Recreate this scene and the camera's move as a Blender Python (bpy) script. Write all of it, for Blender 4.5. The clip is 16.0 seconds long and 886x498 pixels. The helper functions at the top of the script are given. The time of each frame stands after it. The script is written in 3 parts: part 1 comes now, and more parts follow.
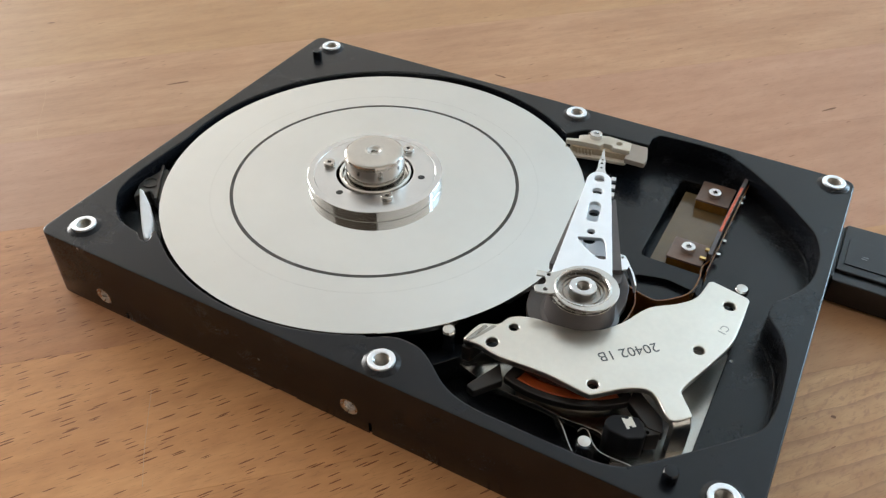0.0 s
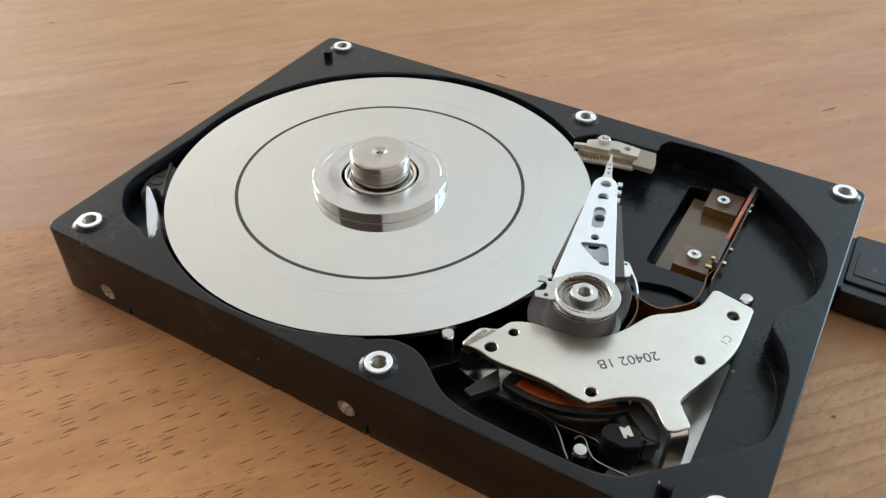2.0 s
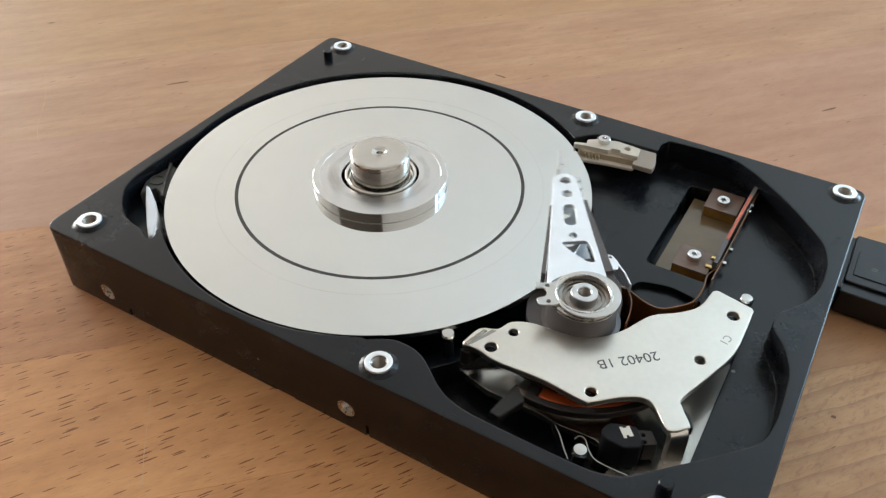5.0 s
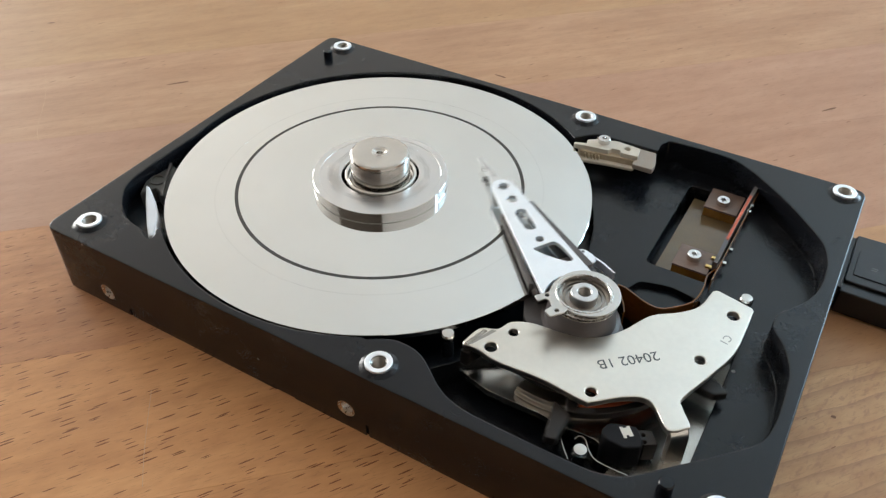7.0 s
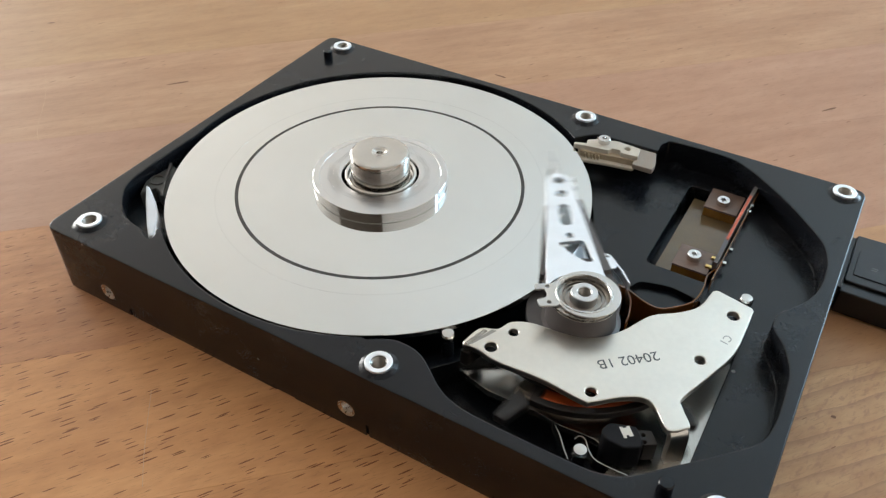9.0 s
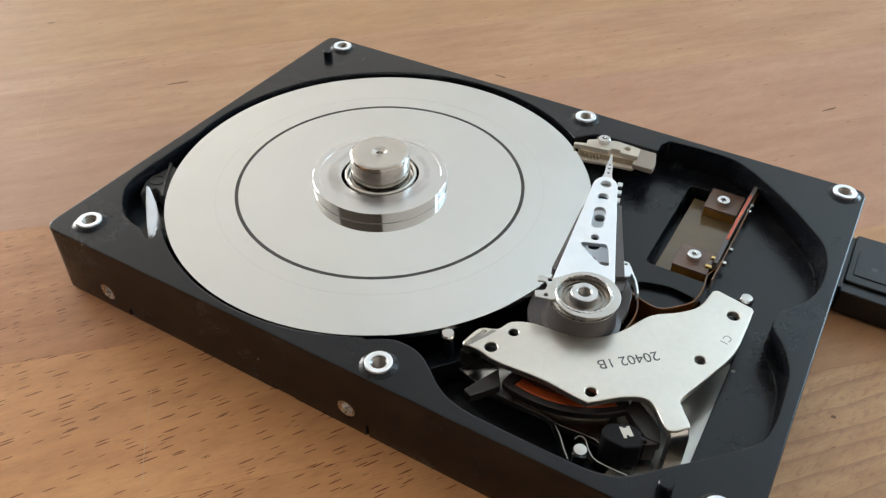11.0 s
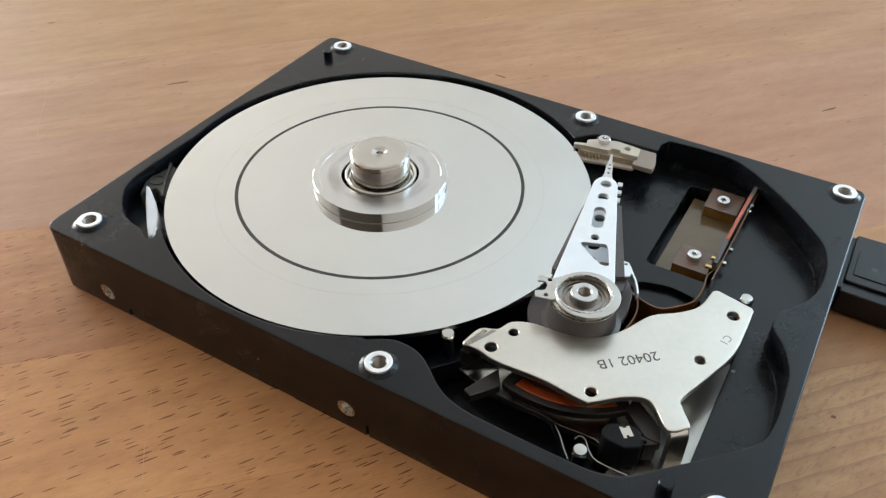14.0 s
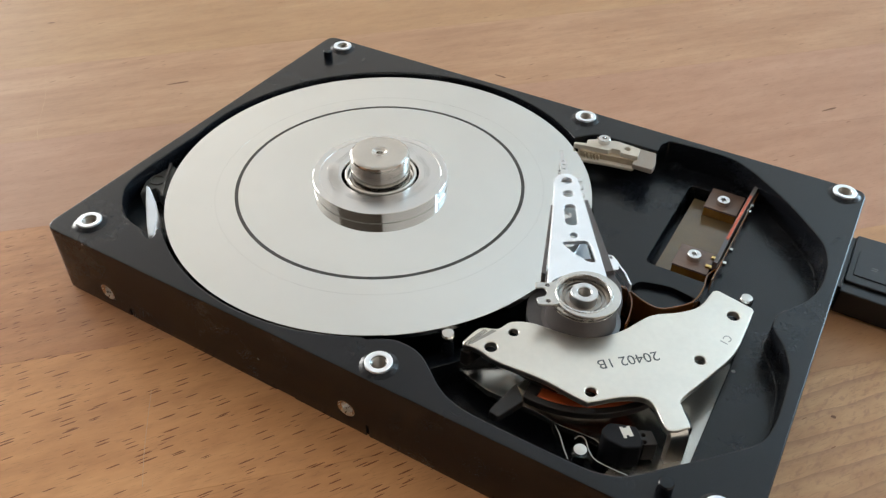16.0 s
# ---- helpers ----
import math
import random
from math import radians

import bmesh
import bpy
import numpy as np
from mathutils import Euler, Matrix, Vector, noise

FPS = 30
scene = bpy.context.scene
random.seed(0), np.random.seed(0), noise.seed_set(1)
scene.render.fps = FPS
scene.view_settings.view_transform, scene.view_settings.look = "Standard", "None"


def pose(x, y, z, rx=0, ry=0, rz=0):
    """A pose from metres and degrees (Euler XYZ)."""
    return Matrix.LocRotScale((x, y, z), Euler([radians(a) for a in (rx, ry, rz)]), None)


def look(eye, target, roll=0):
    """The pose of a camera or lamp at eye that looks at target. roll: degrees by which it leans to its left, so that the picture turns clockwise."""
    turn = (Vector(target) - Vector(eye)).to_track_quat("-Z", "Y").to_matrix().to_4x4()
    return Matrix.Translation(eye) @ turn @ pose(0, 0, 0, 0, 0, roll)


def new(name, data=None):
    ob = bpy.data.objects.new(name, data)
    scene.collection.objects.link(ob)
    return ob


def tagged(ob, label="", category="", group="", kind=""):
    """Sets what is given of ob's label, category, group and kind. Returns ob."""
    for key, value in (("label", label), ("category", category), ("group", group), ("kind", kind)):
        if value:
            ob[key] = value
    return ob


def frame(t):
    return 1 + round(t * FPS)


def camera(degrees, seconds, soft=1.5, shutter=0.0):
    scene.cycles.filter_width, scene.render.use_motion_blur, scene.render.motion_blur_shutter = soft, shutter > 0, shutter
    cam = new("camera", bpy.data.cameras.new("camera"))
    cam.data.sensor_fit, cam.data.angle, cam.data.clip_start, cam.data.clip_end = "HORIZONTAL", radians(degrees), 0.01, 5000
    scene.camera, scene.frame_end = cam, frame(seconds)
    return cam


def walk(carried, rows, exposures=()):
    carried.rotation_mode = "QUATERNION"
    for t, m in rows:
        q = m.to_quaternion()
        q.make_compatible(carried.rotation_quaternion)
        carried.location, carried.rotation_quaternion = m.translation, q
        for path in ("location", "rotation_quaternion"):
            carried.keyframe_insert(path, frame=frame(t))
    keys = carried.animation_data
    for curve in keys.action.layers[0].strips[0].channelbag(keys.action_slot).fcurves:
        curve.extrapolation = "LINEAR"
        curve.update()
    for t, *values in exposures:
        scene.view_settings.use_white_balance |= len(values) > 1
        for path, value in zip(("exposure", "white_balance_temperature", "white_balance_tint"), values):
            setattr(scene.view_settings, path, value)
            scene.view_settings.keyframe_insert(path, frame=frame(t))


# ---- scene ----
# ---------------------------------------------------------------- camera
MM = 0.001
cam = camera(56.97, 16.0, soft=1.3, shutter=0.6)
EYE = Vector((0.13888, -0.12331, 0.12624))
AIM = Vector((0.08181, -0.02545, 0.02792))
walk(cam, [(0.0, look(EYE, AIM, 0.33)), (16.0, look(EYE, AIM, 0.33))], exposures=[(0.0, 0.0), (16.0, 0.0)])

# ---------------------------------------------------------------- world and light
world = bpy.data.worlds.new("sky")
scene.world = world
world.use_nodes = True
sky = world.node_tree.nodes.new("ShaderNodeTexSky")
sky.sky_type, sky.sun_disc = "NISHITA", False
sky.sun_elevation, sky.sun_rotation = radians(35), radians(200)
world.node_tree.links.new(sky.outputs[0], world.node_tree.nodes["Background"].inputs[0])
world.node_tree.nodes["Background"].inputs[1].default_value = 0.1


def area_light(name, eye, target, w, h, watts, color):
    lamp = bpy.data.lights.new(name, "AREA")
    lamp.shape, lamp.size, lamp.size_y = "RECTANGLE", w, h
    lamp.energy, lamp.color = watts, color
    new(name, lamp).matrix_world = look(eye, target)


# the west lamp is an added fill, no window is known there
area_light("west_fill_light", (-4.46, 0.85, 0.75), (0.0, 0.85, 0.75), 3.2, 1.3, 184.0, (1.0, 0.975, 0.945))
area_light("east_window_daylight", (1.21, 2.05, 0.85), (0.0, 2.05, 0.85), 1.3, 1.4, 88.0, (0.55, 0.80, 1.0))


# ---------------------------------------------------------------- materials
def shader(name, color, rough, metal=0.0, spec=0.5):
    m = bpy.data.materials.new(name)
    m.use_nodes = True
    b = m.node_tree.nodes["Principled BSDF"]
    b.inputs["Base Color"].default_value = (*color, 1)
    b.inputs["Roughness"].default_value = rough
    b.inputs["Metallic"].default_value = metal
    b.inputs["Specular IOR Level"].default_value = spec
    return m, m.node_tree, b


def node(nt, kind, **values):
    n = nt.nodes.new(kind)
    for k, v in values.items():
        n.inputs[k].default_value = v
    return n


def math_node(nt, op, a, b=0.0):
    n = nt.nodes.new("ShaderNodeMath")
    n.operation = op
    for i, v in enumerate((a, b)):
        if isinstance(v, (int, float)):
            n.inputs[i].default_value = v
        else:
            nt.links.new(v, n.inputs[i])
    return n.outputs[0]


def ramp_node(nt, fac, stops):
    n = nt.nodes.new("ShaderNodeValToRGB")
    while len(n.color_ramp.elements) < len(stops):
        n.color_ramp.elements.new(0.5)
    for e, (at, c) in zip(n.color_ramp.elements, stops):
        e.position, e.color = at, (*c, 1)
    nt.links.new(fac, n.inputs[0])
    return n.outputs[0]


def mix_color(nt, fac, a, b, mode="MIX"):
    n = nt.nodes.new("ShaderNodeMix")
    n.data_type, n.blend_type = "RGBA", mode
    for i, v in ((0, fac), (6, a), (7, b)):
        if isinstance(v, (int, float)):
            n.inputs[i].default_value = v
        elif isinstance(v, tuple):
            n.inputs[i].default_value = (*v, 1)
        else:
            nt.links.new(v, n.inputs[i])
    return n.outputs[2]


def noise_at(nt, coord, scale, detail=4.0, rough=0.55):
    n = node(nt, "ShaderNodeTexNoise", Scale=scale, Detail=detail, Roughness=rough)
    nt.links.new(coord, n.inputs["Vector"])
    return n.outputs[0]


def surface(name, color, rough, metal=0.0, spec=0.5, grain=2500.0, stain=90.0, tone=0.12, rough_vary=0.12, bump=0.15, depth=0.00004):
    """A surface with fine grain, broad stains and a faint relief; scales are per metre."""
    m, nt, b = shader(name, color, rough, metal, spec)
    co = nt.nodes.new("ShaderNodeTexCoord").outputs["Object"]
    fine, broad = noise_at(nt, co, grain, 3), noise_at(nt, co, stain, 5, 0.6)
    dark = tuple(c * (1 - tone) for c in color)
    lite = tuple(min(1, c * (1 + tone)) for c in color)
    both = math_node(nt, "ADD", math_node(nt, "MULTIPLY", broad, 0.7), math_node(nt, "MULTIPLY", fine, 0.3))
    nt.links.new(ramp_node(nt, both, [(0.3, dark), (0.7, lite)]), b.inputs["Base Color"])
    vary = math_node(nt, "MULTIPLY", math_node(nt, "SUBTRACT", both, 0.5), 2 * rough_vary)
    nt.links.new(math_node(nt, "ADD", vary, rough), b.inputs["Roughness"])
    if bump:
        bm_node = node(nt, "ShaderNodeBump", Strength=bump, Distance=depth)
        nt.links.new(fine, bm_node.inputs["Height"])
        nt.links.new(bm_node.outputs[0], b.inputs["Normal"])
    return m


M_COAT = surface("black_e_coat", (0.0050, 0.0062, 0.0090), 0.26, 0.0, 0.36, 3500, 60, 0.25, 0.08, 0.25)


def specks(m, every, share, size, color):
    """Sparse chips and dust grains on a material."""
    nt = m.node_tree
    b = nt.nodes["Principled BSDF"]
    v = node(nt, "ShaderNodeTexVoronoi", Scale=1.0 / every, Randomness=1.0)
    nt.links.new(nt.nodes.new("ShaderNodeTexCoord").outputs["Object"], v.inputs["Vector"])
    sep = nt.nodes.new("ShaderNodeSeparateColor")
    nt.links.new(v.outputs["Color"], sep.inputs[0])
    small = math_node(nt, "LESS_THAN", v.outputs["Distance"], math_node(nt, "MULTIPLY", sep.outputs[1], size / every))
    fac = math_node(nt, "MULTIPLY", small, math_node(nt, "LESS_THAN", sep.outputs[0], share))
    base = b.inputs["Base Color"].links[0].from_socket
    nt.links.new(mix_color(nt, fac, base, color), b.inputs["Base Color"])


specks(M_COAT, 0.005, 0.25, 0.0004, (0.24, 0.23, 0.22))
M_PLATTER = surface("polished_platter", (0.70, 0.715, 0.705), 0.03, 1.0, 0.5, 400, 40, 0.02, 0.01, 0)
M_RING_GHOST = surface("platter_ghost_reflection", (0.67, 0.685, 0.675), 0.06, 1.0, 0.5, 400, 40, 0.03, 0.02, 0)
M_GROOVE = surface("groove_dark_reflection", (0.035, 0.033, 0.03), 0.45, 0.0, 0.5, 800, 100, 0.2, 0.1, 0)
M_STEEL = surface("polished_steel", (0.60, 0.575, 0.54), 0.16, 1.0, 0.5, 1500, 150, 0.08, 0.03, 0)
M_TURNED = surface("turned_steel", (0.68, 0.68, 0.68), 0.10, 1.0, 0.5, 2500, 200, 0.08, 0.05, 0)
M_BEARING = surface("bearing_steel", (0.60, 0.585, 0.56), 0.27, 1.0, 0.5, 1500, 150, 0.08, 0.05, 0)
M_CLIP = surface("flat_spring_steel", (0.58, 0.565, 0.54), 0.36, 1.0, 0.5, 1500, 150, 0.06, 0.03, 0)
# nickel with the shade under the magnet plate put into its colour
M_YOKE = surface("shaded_nickel", (0.44, 0.42, 0.39), 0.25, 1.0, 0.5, 1200, 120, 0.12, 0.06, 0)
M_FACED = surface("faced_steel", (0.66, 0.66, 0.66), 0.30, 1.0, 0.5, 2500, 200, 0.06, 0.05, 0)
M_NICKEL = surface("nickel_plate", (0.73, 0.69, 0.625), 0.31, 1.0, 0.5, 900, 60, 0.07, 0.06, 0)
M_ALU = surface("matt_aluminium", (0.87, 0.90, 0.94), 0.48, 1.0, 0.5, 4000, 200, 0.05, 0.08, 0.12)
M_DARKALU = surface("grey_cast_block", (0.110, 0.098, 0.096), 0.42, 0.2, 0.5, 3000, 200, 0.15, 0.1, 0.2)
M_OVERMOLD = surface("grey_overmould", (0.019, 0.015, 0.013), 0.42, 0.0, 0.4, 3000, 200, 0.15, 0.1, 0.2)
M_SHELF = surface("grey_brown_shelf", (0.36, 0.31, 0.26), 0.4, 0.0, 0.5, 2500, 150, 0.1, 0.08, 0.1)
M_CREAM = surface("cream_plastic", (0.64, 0.59, 0.50), 0.42, 0.0, 0.5, 2500, 150, 0.06, 0.08, 0.1)
# darker copy of the cream, for shade in the ramp's recess
M_CREAM_SHADE = surface("shaded_cream_plastic", (0.50, 0.41, 0.29), 0.42, 0.0, 0.5, 2500, 150, 0.08, 0.08, 0.1)
M_FILMPLATE = surface("olive_brown_film", (0.165, 0.115, 0.060), 0.14, 0.0, 0.6, 1500, 160, 0.12, 0.05, 0.06)
M_AMBER = surface("amber_film", (0.30, 0.145, 0.030), 0.15, 0.0, 0.6, 1500, 220, 0.3, 0.08, 0.08)
M_BLOCKTOP = surface("grey_brown_film", (0.18, 0.115, 0.085), 0.3, 0.0, 0.5, 1500, 220, 0.2, 0.08, 0.08)
M_BROWN = surface("brown_flex_film", (0.15, 0.052, 0.011), 0.16, 0.0, 0.6, 1500, 220, 0.35, 0.08, 0.08)
# copper darkened in its colour for the shade of the plate above
M_COPPER = surface("shaded_copper_winding", (0.36, 0.066, 0.013), 0.42, 0.3, 0.5, 4000, 300, 0.25, 0.1, 0.3)
M_FILTER = surface("white_filter_cloth", (0.80, 0.82, 0.85), 0.8, 0.0, 0.3, 3500, 300, 0.05, 0.05, 0.4)
M_GOLD = surface("gilt_pin", (0.75, 0.55, 0.22), 0.3, 1.0, 0.5, 1500, 220, 0.1, 0.08, 0)
M_RUBBER = surface("black_rubber", (0.009, 0.009, 0.011), 0.6, 0.0, 0.2, 3000, 150, 0.2, 0.1, 0.3)
M_HOLDER = surface("dark_grey_plastic", (0.055, 0.052, 0.048), 0.4, 0.0, 0.5, 3000, 150, 0.2, 0.1, 0.2)
M_PLASTIC = surface("black_plug_plastic", (0.013, 0.013, 0.015), 0.36, 0.0, 0.42, 3500, 80, 0.2, 0.1, 0.3)
M_INK = surface("grey_ink", (0.10, 0.10, 0.10), 0.5, 0.0, 0.4, 3000, 200, 0.1, 0.1, 0)
M_INK_PALE = surface("pale_print", (0.22, 0.22, 0.23), 0.5, 0.0, 0.4, 3000, 200, 0.1, 0.1, 0)
M_STAMP = surface("stamped_metal", (0.36, 0.34, 0.31), 0.35, 1.0, 0.5, 3000, 200, 0.1, 0.1, 0)
M_SHIELD = surface("bearing_shield_grey", (0.34, 0.31, 0.28), 0.36, 1.0, 0.5, 2500, 200, 0.08, 0.05, 0)
M_WHITE = surface("white_label", (0.82, 0.80, 0.74), 0.5, 0.0, 0.4, 2500, 150, 0.05, 0.08, 0)
# near-black colour in place of the shade inside holes
M_DARK = surface("hole_shade_black", (0.02, 0.02, 0.02), 0.5, 0.0, 0.4, 2000, 150, 0.1, 0.1, 0)
M_PAINT = surface("white_wall_paint", (0.74, 0.735, 0.72), 0.85, 0.0, 0.3, 300, 3, 0.03, 0.05, 0.1, 0.0005)
M_CEILING = surface("white_ceiling_paint", (0.80, 0.80, 0.78), 0.85, 0.0, 0.3, 300, 3, 0.04, 0.05, 0.1, 0.0005)
M_DARKWALL = surface("dark_brown_wall", (0.10, 0.078, 0.060), 0.8, 0.0, 0.3, 300, 3, 0.1, 0.05, 0.1, 0.0005)
M_FLOOR = surface("floor_boards", (0.30, 0.20, 0.12), 0.5, 0.0, 0.4, 200, 4, 0.2, 0.1, 0.1, 0.0005)
M_REDMARK = surface("copper_strip", (0.55, 0.115, 0.06), 0.25, 0.3, 0.5, 2500, 300, 0.25, 0.1, 0.1)


def wood(name, hue, rays, contrast=1.0, ray_size=1.0, cloudy=0.4, rings=0.0):
    """Beech: stave colour, long grain and short dark rays (rays: 0 to 1)."""
    m, nt, b = shader(name, (0.5, 0.31, 0.17), 0.5, 0.0, 0.28)
    tc = nt.nodes.new("ShaderNodeTexCoord")
    rnd = nt.nodes.new("ShaderNodeObjectInfo").outputs["Random"]
    shift = node(nt, "ShaderNodeCombineXYZ")
    nt.links.new(math_node(nt, "MULTIPLY", rnd, 7.3), shift.inputs[0])
    nt.links.new(math_node(nt, "MULTIPLY", rnd, 3.1), shift.inputs[1])
    at = nt.nodes.new("ShaderNodeVectorMath")
    nt.links.new(tc.outputs["Object"], at.inputs[0])
    nt.links.new(shift.outputs[0], at.inputs[1])

    def stretched(sx, sy, turn=0.0):
        mp = nt.nodes.new("ShaderNodeMapping")
        mp.vector_type = "TEXTURE"
        mp.inputs["Rotation"].default_value = (0, 0, radians(turn))
        mp.inputs["Scale"].default_value = (sx, sy, 1)
        nt.links.new(at.outputs[0], mp.inputs["Vector"])
        return mp.outputs[0]

    grain = noise_at(nt, stretched(0.045, 0.0045, 4), 1.0, 6, 0.65)
    cloud = noise_at(nt, stretched(0.05, 0.016), 1.0, 5, 0.6)
    pores = noise_at(nt, stretched(0.0030, 0.00030, 10), 1.0, 2, 0.5)
    tone = math_node(nt, "ADD", math_node(nt, "MULTIPLY", grain, 0.45), math_node(nt, "MULTIPLY", cloud, 0.55))
    tone = math_node(nt, "ADD", math_node(nt, "MULTIPLY", math_node(nt, "SUBTRACT", tone, 0.5), contrast), 0.5)
    color = ramp_node(nt, tone, [(0.36, (0.41, 0.24, 0.135)), (0.5, (0.51, 0.32, 0.19)), (0.64, (0.61, 0.41, 0.255))])
    color = mix_color(nt, 1.0, color, hue, "MULTIPLY")
    vary = ramp_node(nt, rnd, [(0.0, (0.93, 0.92, 0.90)), (0.5, (1.0, 0.99, 0.98)), (1.0, (1.0, 0.95, 0.92))])
    color = mix_color(nt, 1.0, color, vary, "MULTIPLY")
    ray = node(nt, "ShaderNodeTexVoronoi", Scale=1.0, Randomness=0.8)
    nt.links.new(stretched(0.0055 * ray_size, 0.00056 * ray_size, 14), ray.inputs["Vector"])
    sep = nt.nodes.new("ShaderNodeSeparateColor")
    nt.links.new(ray.outputs["Color"], sep.inputs[0])
    over = math_node(nt, "SUBTRACT", sep.outputs[0], 1.0 - 0.60 * rays)
    size = math_node(nt, "MULTIPLY", math_node(nt, "ADD", math_node(nt, "MULTIPLY", over, 0.20), 0.21), math_node(nt, "GREATER_THAN", over, 0.0))
    fleck = math_node(nt, "MULTIPLY", math_node(nt, "SUBTRACT", size, ray.outputs["Distance"]), 38.0)
    fleck.node.use_clamp = True
    color = mix_color(nt, math_node(nt, "MULTIPLY", fleck, 0.9), color, (0.18, 0.062, 0.020))
    color = mix_color(nt, math_node(nt, "MULTIPLY", math_node(nt, "GREATER_THAN", pores, 0.63), 0.24), color, (0.25, 0.12, 0.06))
    mottle = noise_at(nt, stretched(0.0075, 0.0032, 18), 1.0, 4, 0.6)
    color = mix_color(nt, 1.0, color, ramp_node(nt, mottle, [(0.32, (1 - 0.12 * cloudy, 1 - 0.15 * cloudy, 1 - 0.17 * cloudy)), (0.5, (1.0, 1.0, 1.0)), (0.7, (1 + 0.07 * cloudy, 1 + 0.09 * cloudy, 1 + 0.10 * cloudy))]), "MULTIPLY")
    band = noise_at(nt, stretched(0.10, 0.0065, 3), 1.0, 3, 0.5)
    line = math_node(nt, "SUBTRACT", 1.0, math_node(nt, "MULTIPLY", math_node(nt, "ABSOLUTE", math_node(nt, "SUBTRACT", band, 0.5)), 22.0))
    line.node.use_clamp = True
    color = mix_color(nt, math_node(nt, "MULTIPLY", line, 0.17 * contrast * contrast), color, (0.27, 0.135, 0.07))
    if rings:
        # growth-ring lines a few millimetres apart, with small reddish patches between them
        wave = node(nt, "ShaderNodeTexWave", Scale=1.0, Distortion=4.5, Detail=4.0)
        wave.bands_direction, wave.wave_profile = "Y", "SAW"
        nt.links.new(stretched(0.05, 0.0135, 3), wave.inputs["Vector"])
        edge = math_node(nt, "POWER", wave.outputs["Fac"], 4.0)
        color = mix_color(nt, math_node(nt, "MULTIPLY", edge, 0.5 * rings), color, (0.30, 0.155, 0.09))
        patch = noise_at(nt, stretched(0.0026, 0.0011, 30), 1.0, 3, 0.6)
        patch = math_node(nt, "MULTIPLY", math_node(nt, "SUBTRACT", patch, 0.53), 8.0)
        patch.node.use_clamp = True
        color = mix_color(nt, math_node(nt, "MULTIPLY", patch, 0.42 * rings), color, (0.36, 0.18, 0.11))
    nt.links.new(color, b.inputs["Base Color"])
    nt.links.new(math_node(nt, "ADD", math_node(nt, "MULTIPLY", tone, 0.25), 0.38), b.inputs["Roughness"])
    bump = node(nt, "ShaderNodeBump", Strength=0.3, Distance=0.0001)
    nt.links.new(math_node(nt, "SUBTRACT", math_node(nt, "ADD", grain, math_node(nt, "MULTIPLY", pores, 0.4)), fleck), bump.inputs["Height"])
    nt.links.new(bump.outputs[0], b.inputs["Normal"])
    return m


M_SCRATCH = surface("worn_pale_wood", (0.55, 0.34, 0.19), 0.5, 0.0, 0.3, 2500, 300, 0.2, 0.1, 0.2)
M_KNOT = surface("dark_wood_fleck", (0.21, 0.10, 0.05), 0.5, 0.0, 0.3, 2500, 300, 0.3, 0.1, 0.2)
M_WOOD = wood("beech_plain", (1.19, 1.10, 0.96), 0.10, 0.8, 0.6, 0.9, 1.0)
M_WOOD_ROSY = wood("beech_rosy", (0.98, 0.89, 0.96), 0.05, 0.45)
M_WOOD_TAN = wood("beech_tan", (1.0, 0.935, 0.92), 0.08, 0.7)
M_WOOD_PALE = wood("beech_pale", (1.03, 0.955, 0.84), 0.04, 0.5)
M_WOOD_RAYED = wood("beech_rayed", (1.19, 0.945, 0.68), 1.0, 0.6, 1.0, 0.8)
M_WOOD_FINE = wood("beech_fine_rayed", (1.06, 0.82, 0.65), 0.85, 0.85, 0.75, 0.9)


# ---------------------------------------------------------------- mesh helpers (millimetres in, metres out)
def finish(me, mat, sharp=32.0):
    me.materials.clear()
    me.materials.append(mat)
    for p in me.polygons:
        p.use_smooth = True
    me.set_sharp_from_angle(angle=radians(sharp))
    # level faces end crisply where a rounded edge begins
    sides = {}
    for p in me.polygons:
        for k in p.edge_keys:
            sides.setdefault(k, set()).add(abs(p.normal.z) > 0.9995)
    for e in me.edges:
        if len(sides.get(e.key, ())) == 2:
            e.use_edge_sharp = True
    return me


def place(name, me, parent=None, label="", at=None):
    ob = new(name, me)
    ob.parent = parent
    if at is not None:
        ob.matrix_basis = at
    if label:
        ob["label"] = label
    return ob


def part(name, bm, mat, parent=None, label="", at=None, sharp=21.0):
    """One mesh object out of a bmesh built in millimetres."""
    me = bpy.data.meshes.new(name)
    bm.normal_update()
    bm.to_mesh(me)
    bm.free()
    me.transform(Matrix.Scale(MM, 4))
    return place(name, finish(me, mat, sharp), parent, label, at)


def at_mm(x, y, z, rz=0.0, rx=0.0, ry=0.0):
    return pose(x * MM, y * MM, z * MM, rx, ry, rz)


def plate(bm, loops, z0, z1, bevel=0.0, steps=2):
    """A flat plate with holes (loops: the outline, then the holes), with rounded edges, added to bm."""
    cu = bpy.data.curves.new("outline", "CURVE")
    cu.dimensions, cu.fill_mode = "2D", "BOTH"
    cu.extrude = max((z1 - z0) / 2 - bevel, 0.0)
    cu.bevel_depth, cu.bevel_resolution, cu.offset = bevel, steps, -bevel
    for loop in loops:
        sp = cu.splines.new("POLY")
        sp.points.add(len(loop) - 1)
        for q, (x, y) in zip(sp.points, loop):
            q.co = (x, y, 0, 1)
        sp.use_cyclic_u = True
    ob = bpy.data.objects.new("outline", cu)
    me = bpy.data.meshes.new_from_object(ob)
    me.transform(Matrix.Translation((0, 0, (z0 + z1) / 2)))
    bm.from_mesh(me)
    bpy.data.objects.remove(ob)
    bpy.data.curves.remove(cu)
    bpy.data.meshes.remove(me)
    return bm


